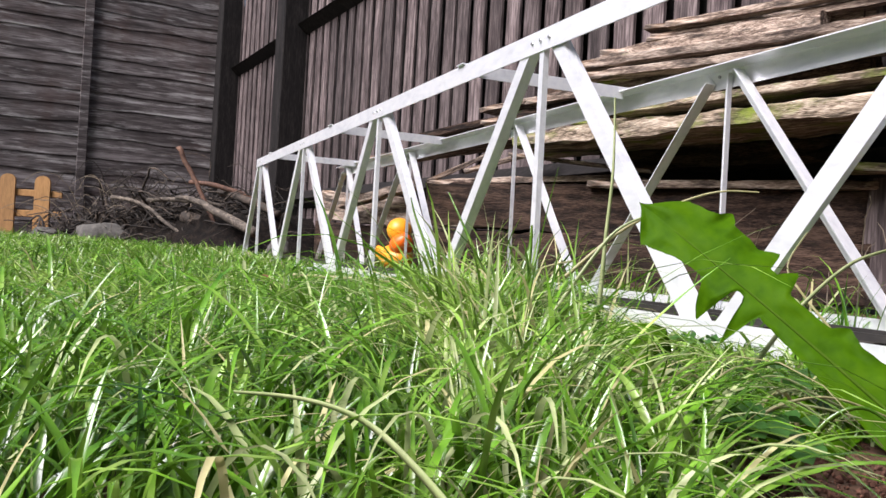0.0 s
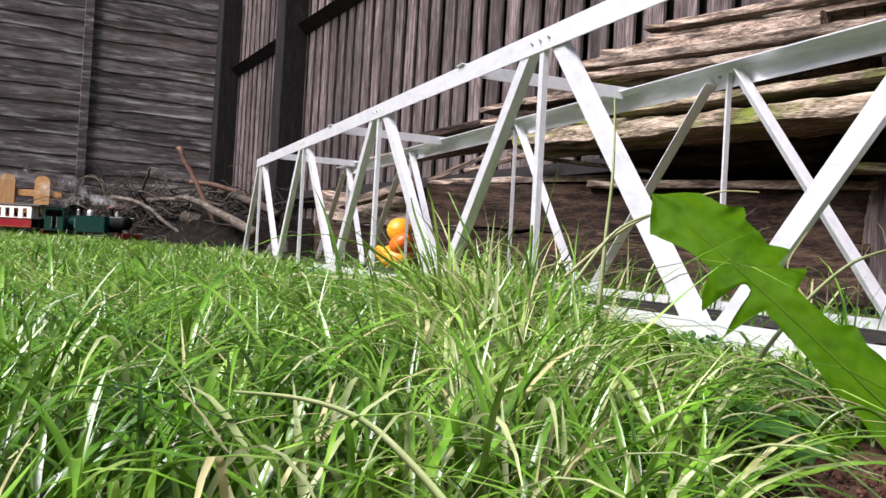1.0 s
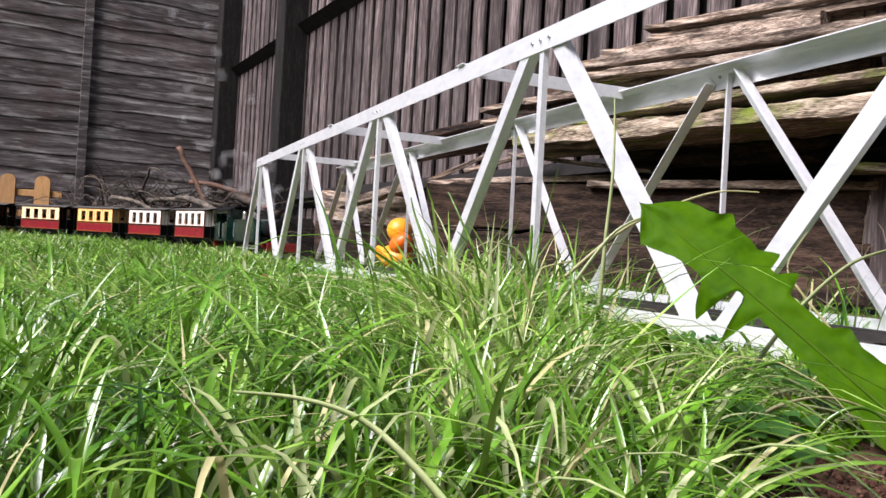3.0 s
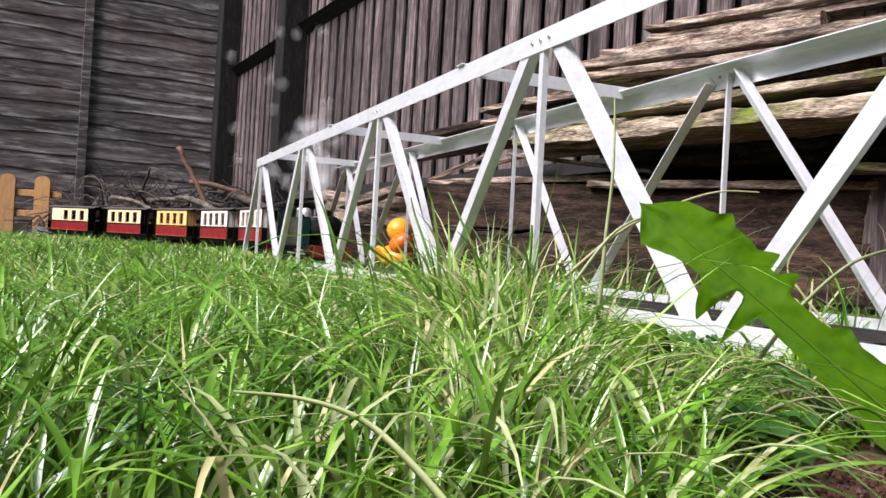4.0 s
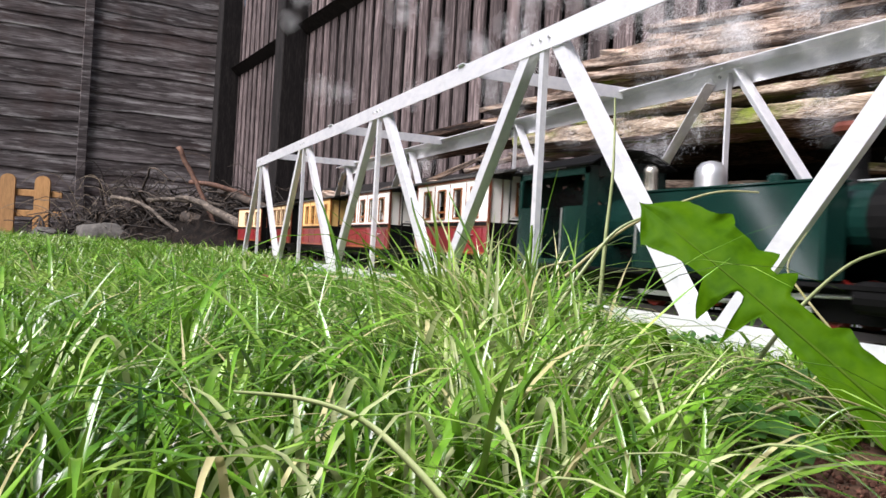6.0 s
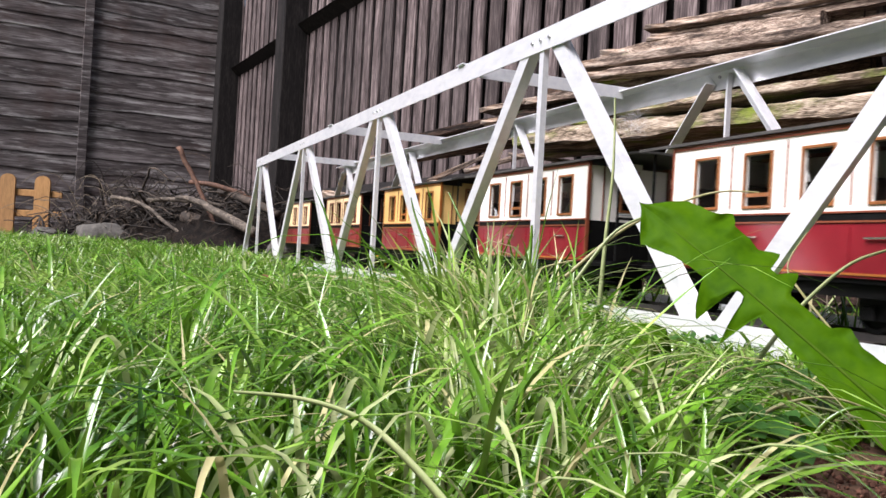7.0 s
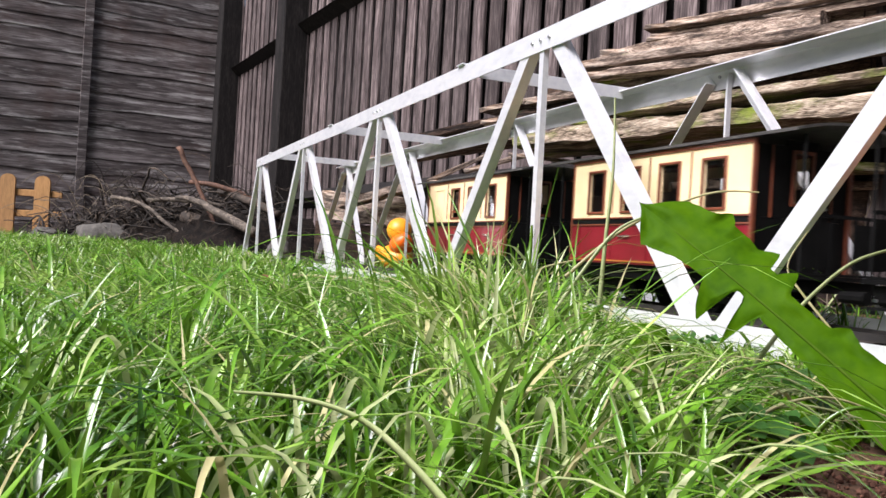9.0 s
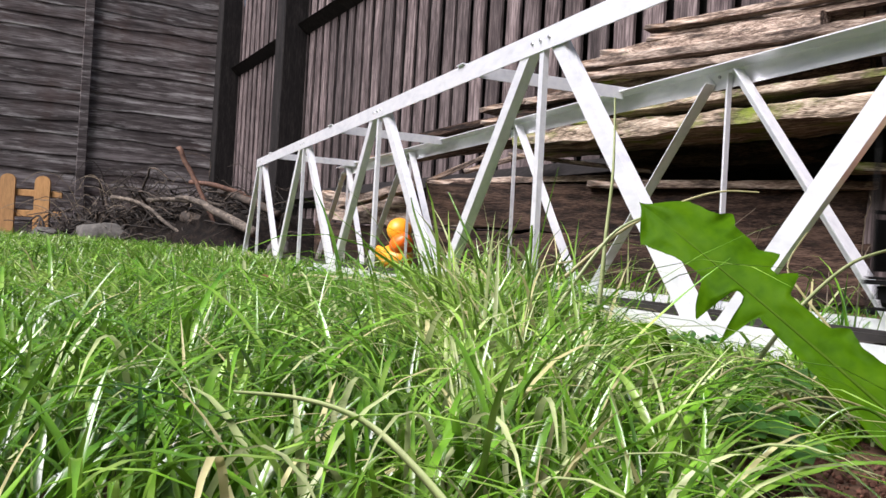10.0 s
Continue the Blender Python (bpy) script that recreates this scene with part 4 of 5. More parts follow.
def branch_mesh(bm, pts, r0, r1, seg=6, wob=0.0, seed=0):
    """A tapering crooked limb through the given points."""
    pts = [Vector(p) for p in pts]
    fine = []
    for i in range(len(pts) - 1):
        a, b = pts[i], pts[i + 1]
        pa, pb = pts[max(i - 1, 0)], pts[min(i + 2, len(pts) - 1)]
        for k in range(5):
            f = k / 5
            fine.append(0.5 * ((2 * a) + (b - pa) * f + (2 * pa - 5 * a + 4 * b - pb) * f * f + (3 * a - pa - 3 * b + pb) * f**3))
    fine.append(pts[-1])
    rings = []
    for i, p in enumerate(fine):
        f = i / (len(fine) - 1)
        d = (fine[min(i + 1, len(fine) - 1)] - fine[max(i - 1, 0)]).normalized()
        q = d.to_track_quat("Z", "Y")
        r = r0 + (r1 - r0) * f
        p = p + wob * Vector((noise.noise((i * 0.5, seed, 0)), noise.noise((i * 0.5, seed, 7)), noise.noise((i * 0.5, seed, 13))))
        rings.append([bm.verts.new(p + q @ Vector((r * math.cos(2 * math.pi * k / seg) * (1 + 0.2 * noise.noise((i * 1.3, k * 2, seed))), r * math.sin(2 * math.pi * k / seg), 0))) for k in range(seg)])
    for a, b in zip(rings, rings[1:]):
        for k in range(seg):
            bm.faces.new((a[k], a[(k + 1) % seg], b[(k + 1) % seg], b[k]))
    bm.faces.new(rings[0][::-1]), bm.faces.new(rings[-1])


def branch(name, pts, r0, r1, mat, label, wob=0.01, seed=1):
    bm = B()
    branch_mesh(bm, pts, r0, r1, 10, wob, seed)
    bmesh.ops.recalc_face_normals(bm, faces=bm.faces[:])
    return tagged(new(name, mesh(name, bm, M[mat], True)), label, "branch", "brushwood in the corner")


branch("branch", [(0.36, 4.66, 0.545), (0.43, 4.62, 0.41), (0.50, 4.57, 0.27), (0.56, 4.5, 0.12)], 0.014, 0.010, "redbark", "peeled reddish branch leaning in the brushwood")
branch("log", [(0.36, 4.60, 0.275), (0.44, 4.52, 0.265), (0.55, 4.33, 0.20), (0.70, 4.12, 0.11)], 0.010, 0.026, "stonebark", "pale split log resting on the brushwood")
branch("log", [(0.42, 4.75, 0.18), (0.56, 4.55, 0.13), (0.72, 4.3, 0.06)], 0.035, 0.045, "bark", "thick dark log under the brushwood")
branch("log", [(0.62, 4.9, 0.34), (0.72, 4.7, 0.30), (0.86, 4.4, 0.22)], 0.024, 0.02, "bark", "thick dark log under the brushwood")
branch("log", [(0.2, 5.1, 0.10), (0.42, 4.95, 0.13), (0.66, 4.9, 0.10)], 0.04, 0.05, "bark", "thick dark log under the brushwood")
branch("branch", [(0.05, 5.05, 0.27), (0.2, 4.9, 0.24), (0.34, 4.72, 0.13), (0.44, 4.6, 0.06)], 0.012, 0.008, "stonebark", "pale bare branch lying on the brushwood")
branch("branch", [(0.23, 4.85, 0.26), (0.42, 4.72, 0.27), (0.62, 4.7, 0.25)], 0.012, 0.014, "stonebark", "pale bare branch lying on the brushwood")
branch("branch", [(0.45, 4.9, 0.38), (0.62, 4.8, 0.36), (0.85, 4.75, 0.27)], 0.012, 0.018, "redbark", "broken brown branch on the brushwood")


def build_heap():
    """Near-black mound, coloured as the shade between the prunings, banked against the corner outside the track's
    curve.
    """
    bm = B()
    nu, nv = 60, 22
    rows = []
    for i in range(nu + 1):
        th = 0.36 + 0.46 * i / nu
        row = []
        for j in range(nv + 1):
            v = j / nv
            r = TR + 0.17 + 0.75 * v
            x, y = TX - TR + r * math.cos(th), TYB + r * math.sin(th)
            end = min(1, i / 7, (nu - i) / 16)
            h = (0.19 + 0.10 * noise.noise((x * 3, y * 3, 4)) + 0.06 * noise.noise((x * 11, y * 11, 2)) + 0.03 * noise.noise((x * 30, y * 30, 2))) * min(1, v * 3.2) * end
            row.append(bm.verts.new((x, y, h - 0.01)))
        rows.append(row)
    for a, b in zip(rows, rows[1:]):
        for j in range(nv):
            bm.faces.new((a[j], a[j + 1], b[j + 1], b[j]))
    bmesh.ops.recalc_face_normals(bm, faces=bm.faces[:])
    tagged(new("dark_heap", mesh("dark_heap", bm, M["heapdark"], True)), "near-black heap under the brushwood, coloured for the shade between the twigs", "compost", kind="stuff")


build_heap()


def build_brush():
    """Fine twigs, past counting, heaped in the corner and along the end fence."""
    rng = random.Random(21)
    bm = B()
    for i in range(1300):
        x = rng.uniform(-0.35, 0.95)
        y = 5.3 + rng.gauss(0, 0.28) - 0.55 * max(0, x - 0.1)
        top = 0.36 if x > -0.05 else 0.2
        z = abs(rng.gauss(0, 0.45)) * top * 0.8 + 0.02
        ln = rng.uniform(0.1, 0.34)
        a, el = rng.uniform(0, 6.28), rng.gauss(0.15, 0.35)
        d = Vector((math.cos(a) * math.cos(el), math.sin(a) * math.cos(el), math.sin(el)))
        p = Vector((x, y, z))
        if min(math.hypot(q.x - TX + TR, q.y - TYB) for q in (p, p + d * ln)) < TR + 0.15:
            continue
        sag = Vector((rng.gauss(0, 0.03), rng.gauss(0, 0.03), -abs(rng.gauss(0, 0.03))))
        r = rng.choice((0.0015, 0.002, 0.003, 0.005, 0.008))
        branch_mesh(bm, [p, p + d * ln * 0.5 - sag, p + d * ln + sag], r, r * 0.5, 5, 0.012, i)
    # arching dry stems
    for i in range(26):
        x0 = rng.uniform(-0.15, 0.45)
        y0 = rng.uniform(5.15, 5.6)
        a = rng.uniform(-1, 1)
        hgt, reach = rng.uniform(0.2, 0.5), rng.uniform(0.1, 0.4) * rng.choice((-1, 1))
        p = Vector((x0, y0, 0.02))
        branch_mesh(bm, [p, p + Vector((reach * 0.2, 0.02 * a, hgt * 0.75)), p + Vector((reach * 0.6, 0.06 * a, hgt)), p + Vector((reach, 0.1 * a, hgt * 0.7))], 0.0035, 0.0015, 5, 0.01, i + 500)
    bmesh.ops.recalc_face_normals(bm, faces=bm.faces[:])
    # long pale stems, thin as straw, springing out of the heap in arcs
    pale = B()
    for i in range(26):
        x0 = rng.uniform(-0.25, 0.75)
        y0 = 5.25 - 0.5 * max(0, x0 - 0.1) + rng.uniform(-0.05, 0.25)
        p = Vector((x0, y0, rng.uniform(0.08, 0.2)))
        hgt, reach, a = rng.uniform(0.02, 0.24), rng.uniform(0.12, 0.38) * rng.choice((-1, -1, 1)), rng.uniform(-0.1, 0.1)
        branch_mesh(pale, [p, p + Vector((reach * 0.3, a * 0.3, hgt * 0.8)), p + Vector((reach * 0.7, a * 0.8, hgt)), p + Vector((reach, a, hgt * 0.65))], rng.uniform(0.0018, 0.0032), 0.001, 5, 0.008, i + 900)
    bmesh.ops.recalc_face_normals(pale, faces=pale.faces[:])
    tagged(new("dry_stems", mesh("dry_stems", pale, M["straw"], True)), "thin pale dry stems arching out of the brushwood", "stems", kind="stuff")
    ob = new("brushwood", mesh("brushwood", bm, M["bark"], True))
    tagged(ob, "heap of dry brown twigs and prunings in the corner", "brushwood", kind="stuff")


build_brush()


def build_stone(x, y, z, sx, sy, sz, seed, label):
    bm = B()
    bmesh.ops.create_icosphere(bm, subdivisions=3, radius=1)
    for v in bm.verts:
        n = 1 + 0.25 * noise.noise(v.co * 1.3 + Vector((seed, 0, 0))) + 0.08 * noise.noise(v.co * 4 + Vector((seed, 0, 0)))
        v.co = Vector((v.co.x * sx * n, v.co.y * sy * n, max(v.co.z * sz * n, -sz * 0.6)))
    ob = new("stone", mesh("stone", bm, M["stone"], True))
    ob.matrix_basis = Matrix.Translation((x, y, z))
    return tagged(ob, label, "stone")


build_stone(0.02, 5.02, 0.055, 0.15, 0.08, 0.07, 3, "pale grey stone lying among the twigs")
build_stone(-0.3, 5.5, 0.03, 0.09, 0.07, 0.05, 8, "dark lump of stone beside the picket edging")
build_stone(0.72, 3.62, 0.04, 0.05, 0.05, 0.05, 12, "brown stone beyond the end of the bridge")


def build_duck():
    d = tagged(base("rubber_duck", pose(0.838, 2.43, 0.005, 0, 0, -88)), "yellow and orange rubber duck beside the timber pile", "rubber duck")
    bm = B()
    bmesh.ops.create_uvsphere(bm, u_segments=28, v_segments=18, radius=1)
    for v in bm.verts:
        x, y, z = v.co
        lift = 0.30 * max(0, -x) ** 2
        v.co = Vector((x * 0.075, y * 0.052 * (1 - 0.25 * max(0, -x)), (z * 0.85 + lift) * 0.048 + 0.041))
    part("body", bm, M["duck"], d, smooth=True)
    bm = B()
    bmesh.ops.create_uvsphere(bm, u_segments=24, v_segments=16, radius=0.038, matrix=Matrix.Translation((0.024, 0, 0.126)))
    head = part("head", bm, M["duck"], d, smooth=True)
    bm = B()
    bmesh.ops.create_uvsphere(bm, u_segments=20, v_segments=12, radius=1)
    for v in bm.verts:
        x, y, z = v.co
        v.co = Vector((0.052 + x * 0.036, y * 0.038 * (1 - 0.15 * x), 0.089 + z * 0.032 + 0.012 * max(0, x) ** 2 - 0.010 * abs(y)))
    part("bill", bm, M["bill"], head, "broad orange bill", smooth=True)
    for s in (-1, 1):
        bm = B()
        bmesh.ops.create_uvsphere(bm, u_segments=16, v_segments=10, radius=1)
        for v in bm.verts:
            v.co = Vector((v.co.x * 0.042 - 0.012, s * 0.044 + v.co.y * 0.012, v.co.z * 0.022 + 0.052 + 0.012 * max(0, -v.co.x)))
        part("wing", bm, M["duck"], d, smooth=True)


build_duck()


# ---- lawn ----
def blade_arrays(roots, length, width, azim, lean, curl, twist, levels):
    """Vertices and faces of many grass blades: strips that taper to a point, bend over and fold along the rib."""
    n = len(roots)
    s = np.linspace(0, 1, levels)
    ds = 1.0 / (levels - 1)
    theta = lean[:, None] + curl[:, None] * s[None, :] ** 1.3
    mid = (theta[:, 1:] + theta[:, :-1]) / 2
    hor = np.concatenate([np.zeros((n, 1)), np.cumsum(np.sin(mid) * ds, 1)], 1) * length[:, None]
    ver = np.concatenate([np.zeros((n, 1)), np.cumsum(np.cos(mid) * ds, 1)], 1) * length[:, None]
    side = azim[:, None] + np.pi / 2 + twist[:, None] * s[None, :]
    cx = roots[:, 0, None] + hor * np.cos(azim)[:, None]
    cy = roots[:, 1, None] + hor * np.sin(azim)[:, None]
    cz = roots[:, 2, None] + ver
    prof = width[:, None] * (0.55 + 0.9 * s - 1.45 * s**2.2)[None, :].clip(0.03) * 0.5
    fold = prof * 0.3
    wx, wy = np.cos(side) * prof, np.sin(side) * prof
    nx, ny, nz = np.cos(theta) * np.cos(azim)[:, None] * fold, np.cos(theta) * np.sin(azim)[:, None] * fold, -np.sin(theta) * fold
    left = np.stack([cx + wx, cy + wy, cz], -1)
    rib = np.stack([cx + nx, cy + ny, cz + nz], -1)
    right = np.stack([cx - wx, cy - wy, cz], -1)
    verts = np.stack([left, rib, right], 2).reshape(-1, 3)
    first = (np.arange(n) * levels * 3)[:, None] + (np.arange(levels - 1) * 3)[None, :]
    quads = np.concatenate([np.stack([first, first + 1, first + 4, first + 3], -1).reshape(-1, 4), np.stack([first + 1, first + 2, first + 5, first + 4], -1).reshape(-1, 4)])
    return verts, quads


def strip_mesh(name, verts, quads, mat):
    me = bpy.data.meshes.new(name)
    me.vertices.add(len(verts))
    me.vertices.foreach_set("co", verts.astype(np.float32).ravel())
    me.loops.add(quads.size)
    me.loops.foreach_set("vertex_index", quads.astype(np.int32).ravel())
    me.polygons.add(len(quads))
    me.polygons.foreach_set("loop_start", np.arange(0, quads.size, 4, dtype=np.int32))
    me.polygons.foreach_set("loop_total", np.full(len(quads), 4, dtype=np.int32))
    me.update()
    me.polygons.foreach_set("use_smooth", np.ones(len(quads), dtype=bool))
    me.materials.append(mat)
    return me


def track_distance(x, y):
    """Distance from the track's centreline, by arrays."""
    r = np.abs(np.hypot(x - (TX - TR), y - TYB) - TR)
    return np.where(y < TYB, np.abs(x - TX), r)


def soft_noise(x, y, sc, seed):
    rs = np.random.RandomState(seed)
    out = 0
    for k in range(6):
        a, b, c = rs.normal(0, sc), rs.normal(0, sc), rs.uniform(0, 6.28)
        out = out + np.sin(a * x + b * y + c)
    return out / 6


def build_lawn():
    rs = np.random.RandomState(5)
    sw = math.sin(YAW), math.cos(YAW)
    layers = [  # near depth, far depth, blades, levels, width
        (0.17, 0.45, 6500, 9, 0.0029),
        (0.45, 0.9, 15000, 7, 0.0034),
        (0.9, 1.8, 34000, 5, 0.0038),
        (1.8, 3.2, 56000, 4, 0.0045),
        (3.2, 6.2, 66000, 3, 0.0060),
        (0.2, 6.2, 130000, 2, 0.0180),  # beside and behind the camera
    ]
    for kind, share in (("grass", 1.0), ("pale_grass", 0.19), ("dry_grass", 0.11)):
        dry = kind == "dry_grass"
        allv, allq, off = [], [], 0
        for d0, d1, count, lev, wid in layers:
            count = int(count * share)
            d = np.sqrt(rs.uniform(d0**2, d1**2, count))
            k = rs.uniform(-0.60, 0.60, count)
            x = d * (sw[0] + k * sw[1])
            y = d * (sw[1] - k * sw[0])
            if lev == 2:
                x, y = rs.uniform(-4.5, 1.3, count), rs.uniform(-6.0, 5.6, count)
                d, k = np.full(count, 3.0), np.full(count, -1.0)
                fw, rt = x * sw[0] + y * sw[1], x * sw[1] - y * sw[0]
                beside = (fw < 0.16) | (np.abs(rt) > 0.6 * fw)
            td = track_distance(x, y)
            inside = (x > BX) & (y < 2.95)
            keep = (td > np.where(y < 2.9, 0.0, 0.10))
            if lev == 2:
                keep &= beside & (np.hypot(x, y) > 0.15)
            keep &= ~(inside & (rs.uniform(0, 1, count) < np.where(x > TX + 0.1, 0.82, 0.25)))
            keep &= ~((y > TYB) & (np.hypot(x - (TX - TR), y - TYB) > TR))
            keep &= ~((x > 0.95) & (y > 0.5))
            keep &= ~((k > 0.33 + 0.03 * np.sin(d * 60)) & (d < 0.37))
            if kind != "grass":
                keep &= rs.uniform(0, 1, count) < 0.3 + np.exp(-(((k - 0.10) / 0.20) ** 2)) + 0.4 * (k > 0.1) * (d < 0.5)
            clump = soft_noise(x, y, 14, 3) + 0.6 * soft_noise(x, y, 45, 4)
            keep &= rs.uniform(-0.9, 0.5, count) < clump + 0.35
            x, y, d, k, clump = x[keep], y[keep], d[keep], k[keep], clump[keep]
            n = len(x)
            limit = np.interp(d, [0.17, 0.3, 0.6, 1.2, 2.0, 3.4, 6], [0.036, 0.047, 0.050, 0.039, 0.038, 0.050, 0.056]) * rs.uniform(0.55, 1.05, n)
            limit = np.where(rs.uniform(0, 1, n) < np.where(d > 1.6, 0.12, 0.08), limit * rs.uniform(1.2, 1.6, n), limit)
            # a rank tuft grows before the middle of the bridge, short worn grass beside its visible lower chord
            tuft = np.exp(-(((k - 0.065) / 0.075) ** 2)) * np.exp(-(((d - 0.62) / 0.22) ** 2))
            worn = np.exp(-(((x - BX + 0.09) / 0.13) ** 2)) * (((y > 1.2) & (y < 1.95)) | (y < 0.95))
            limit = limit * (1 - np.where(y < 1.0, 0.28, 0.5) * worn) * (1 + 0.9 * tuft) * np.where((k > 0.2) & (d > 0.33) & (d < 0.85), 0.6, 1.0)
            beyond = (x > TX + 0.08) & (y < 1.6)
            # between the rails the grass stays under the wheels
            between = (np.abs(x - TX) < 0.09) & (y < 2.95)
            limit = np.where(between, np.minimum(limit, rs.uniform(0.010, 0.024, n)), limit)
            tall = (rs.uniform(0, 1, n) < 0.10 * tuft) | (beyond & (rs.uniform(0, 1, n) < 0.08))
            limit = np.where(tall, rs.uniform(0.07, 0.12, n), limit)
            # most blades stand and nod at the tip, a third arch over, a few lie
            habit = rs.uniform(0, 1, n)
            lean = np.abs(rs.normal(0.14, 0.2, n))
            curl = np.where(habit < 0.45, rs.uniform(0.1, 0.9, n), rs.uniform(1.0, 2.5, n))
            lying = habit > (0.80 if dry else 0.93)
            lean = np.where(lying, rs.uniform(0.7, 1.2, n), lean)
            azim = 2.2 * np.pi * soft_noise(x, y, 9, 8) + rs.normal(0, 1.5, n)
            # length at which the bent blade's highest point comes to the limit
            s01 = np.linspace(0.05, 0.95, 10)
            climb = np.cos(lean[:, None] + curl[:, None] * s01[None, :] ** 1.3).clip(0).mean(1).clip(0.24)
            length = np.minimum(limit / climb * rs.uniform(0.75, 1.12, n), np.where(tall, 0.16, 0.125))
            roots = np.stack([x, y, np.full(n, -0.002)], -1)
            width = wid * rs.uniform(0.55, 1.45, n) * (0.8 if dry else 1)
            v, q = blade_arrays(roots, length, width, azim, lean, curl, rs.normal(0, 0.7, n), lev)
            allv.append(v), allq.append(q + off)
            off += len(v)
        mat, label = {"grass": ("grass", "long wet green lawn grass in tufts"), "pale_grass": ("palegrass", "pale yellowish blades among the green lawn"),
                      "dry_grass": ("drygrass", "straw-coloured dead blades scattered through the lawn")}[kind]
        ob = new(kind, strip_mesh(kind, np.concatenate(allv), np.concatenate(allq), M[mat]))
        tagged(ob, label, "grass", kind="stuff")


build_lawn()



M["clover"] = material("clover_leaf", [(0.03, 0.1, 0.015), (0.06, 0.17, 0.03)], 40, 0.4, 0, 0.1, vary=0.3, through_light=0.3)


def lobes(t, peaks, core):
    """Half-width of a toothed leaf along its rib: a waving core with pointed teeth set on it."""
    w = core
    for at, size, rise, fall in peaks:
        d = t - at
        w = max(w, core + size * max(0.0, 1 - ((-d / rise) if d < 0 else (d / fall))) ** 0.8)
    return w


def dandelion_leaf(m, length, upper, lower, core_up, core_low, bend, droop, label):
    """Local x along the rib from base to tip, y across, z off the face; the cores are half-widths at even steps, as shares of the length."""
    bm = B()
    n = 130
    rows = []
    ks = (-1, -0.8, -0.6, -0.4, -0.2, -0.05, 0, 0.05, 0.2, 0.4, 0.6, 0.8, 1)
    for i in range(n + 1):
        t = i / n
        cu, cl = (float(np.interp(t, np.linspace(0, 1, len(c)), c)) * length for c in (core_up, core_low))
        tip = max(0.0, 1 - max(0.0, (t - 0.93) / 0.07) ** 2) ** 0.5
        ragged = 1 + 0.05 * noise.noise((t * 40, 1, length * 90))
        wu, wl = lobes(t, [(p, q * length, r, f) for p, q, r, f in upper], cu) * tip * ragged, lobes(t, [(p, q * length, r, f) for p, q, r, f in lower], cl) * tip * ragged
        x, y, z = t * length, bend * math.sin(t * math.pi) * length, droop * (t * t) * length
        row = []
        for k in ks:
            w = (wl if k > 0 else wu) * k
            wave = abs(k) * (0.005 * noise.noise((t * 7, k * 2.2, 3)) + 0.0018 * noise.noise((t * 22, k * 4, 9)))
            vein = 0.0002 * math.sin((t * length + abs(w) * 0.9) * 520) * min(1, abs(w) * 200)
            row.append(bm.verts.new((x, y + w, z + abs(w) * 0.3 - 0.9 * w * w / max(length * 0.2, 1e-4) + wave + vein)))
        rows.append(row)
    for a, b in zip(rows, rows[1:]):
        for k in range(len(ks) - 1):
            bm.faces.new((a[k], b[k], b[k + 1], a[k + 1]))
    bmesh.ops.recalc_face_normals(bm, faces=bm.faces[:])
    thing = base("dandelion_leaf", m)
    part("blade", bm, M["leaf"], thing, smooth=True)
    bm = B()
    branch_mesh(bm, [(t * length, bend * math.sin(t * math.pi) * length, droop * (t * t) * length + 0.0002) for t in (0, 0.25, 0.5, 0.75, 0.86)], 0.0010, 0.0001, 6)
    part("rib", bm, M["leafrib"], thing, "pale green midrib", smooth=True)
    return tagged(thing, label, "leaf")


def leaf_frame(basep, tipp, face):
    """A frame at basep whose x points at tipp and whose z turns to face."""
    b, t = Vector(basep), Vector(tipp)
    x = (t - b).normalized()
    z = (Vector(face) - x * x.dot(Vector(face))).normalized()
    y = z.cross(x)
    return Matrix.Translation(b) @ Matrix((x, y, z)).transposed().to_4x4()


LEAF_POSE = leaf_frame((0.3225, 0.2405, 0.0035), (0.2477, 0.3525, 0.1085), (-0.45, -0.85, 0.12))
LEAF = dandelion_leaf(LEAF_POSE, 0.1705, [(0.79, 0.040, 0.035, 0.02), (0.613, 0.060, 0.02, 0.05), (0.536, 0.072, 0.03, 0.03), (0.34, 0.028, 0.05, 0.03)],
                      [(0.64, 0.120, 0.026, 0.060), (0.545, 0.130, 0.024, 0.034)],
                      (0.095, 0.092, 0.090, 0.078, 0.066, 0.064, 0.098, 0.13, 0.125, 0.10, 0.0), (0.075, 0.080, 0.066, 0.056, 0.048, 0.040, 0.018, 0.050, 0.060, 0.092, 0.0), -0.004, -0.05,
                      "large bright green toothed dandelion leaf standing before the bridge")
SMALL_UP, SMALL_LOW = (0.04, 0.05, 0.09, 0.12, 0.19, 0.2, 0.16, 0.0), (0.04, 0.06, 0.08, 0.14, 0.17, 0.21, 0.15, 0.0)
dandelion_leaf(leaf_frame((0.2475, 0.318, 0.012), (0.2455, 0.365, 0.040), (-0.5, -0.75, 0.45)), 0.056, [(0.62, 0.1, 0.1, 0.05), (0.35, 0.08, 0.1, 0.05)], [(0.5, 0.1, 0.1, 0.05)], SMALL_UP, SMALL_LOW, 0.02, -0.1, "dull green dandelion leaf low in the grass")
dandelion_leaf(leaf_frame((0.30, 0.30, 0.004), (0.335, 0.36, 0.022), (-0.4, -0.5, 0.8)), 0.075, [(0.6, 0.08, 0.1, 0.05)], [(0.5, 0.08, 0.1, 0.05)], SMALL_UP, SMALL_LOW, 0.02, -0.3, "green dandelion leaf lying flat beside the soil")
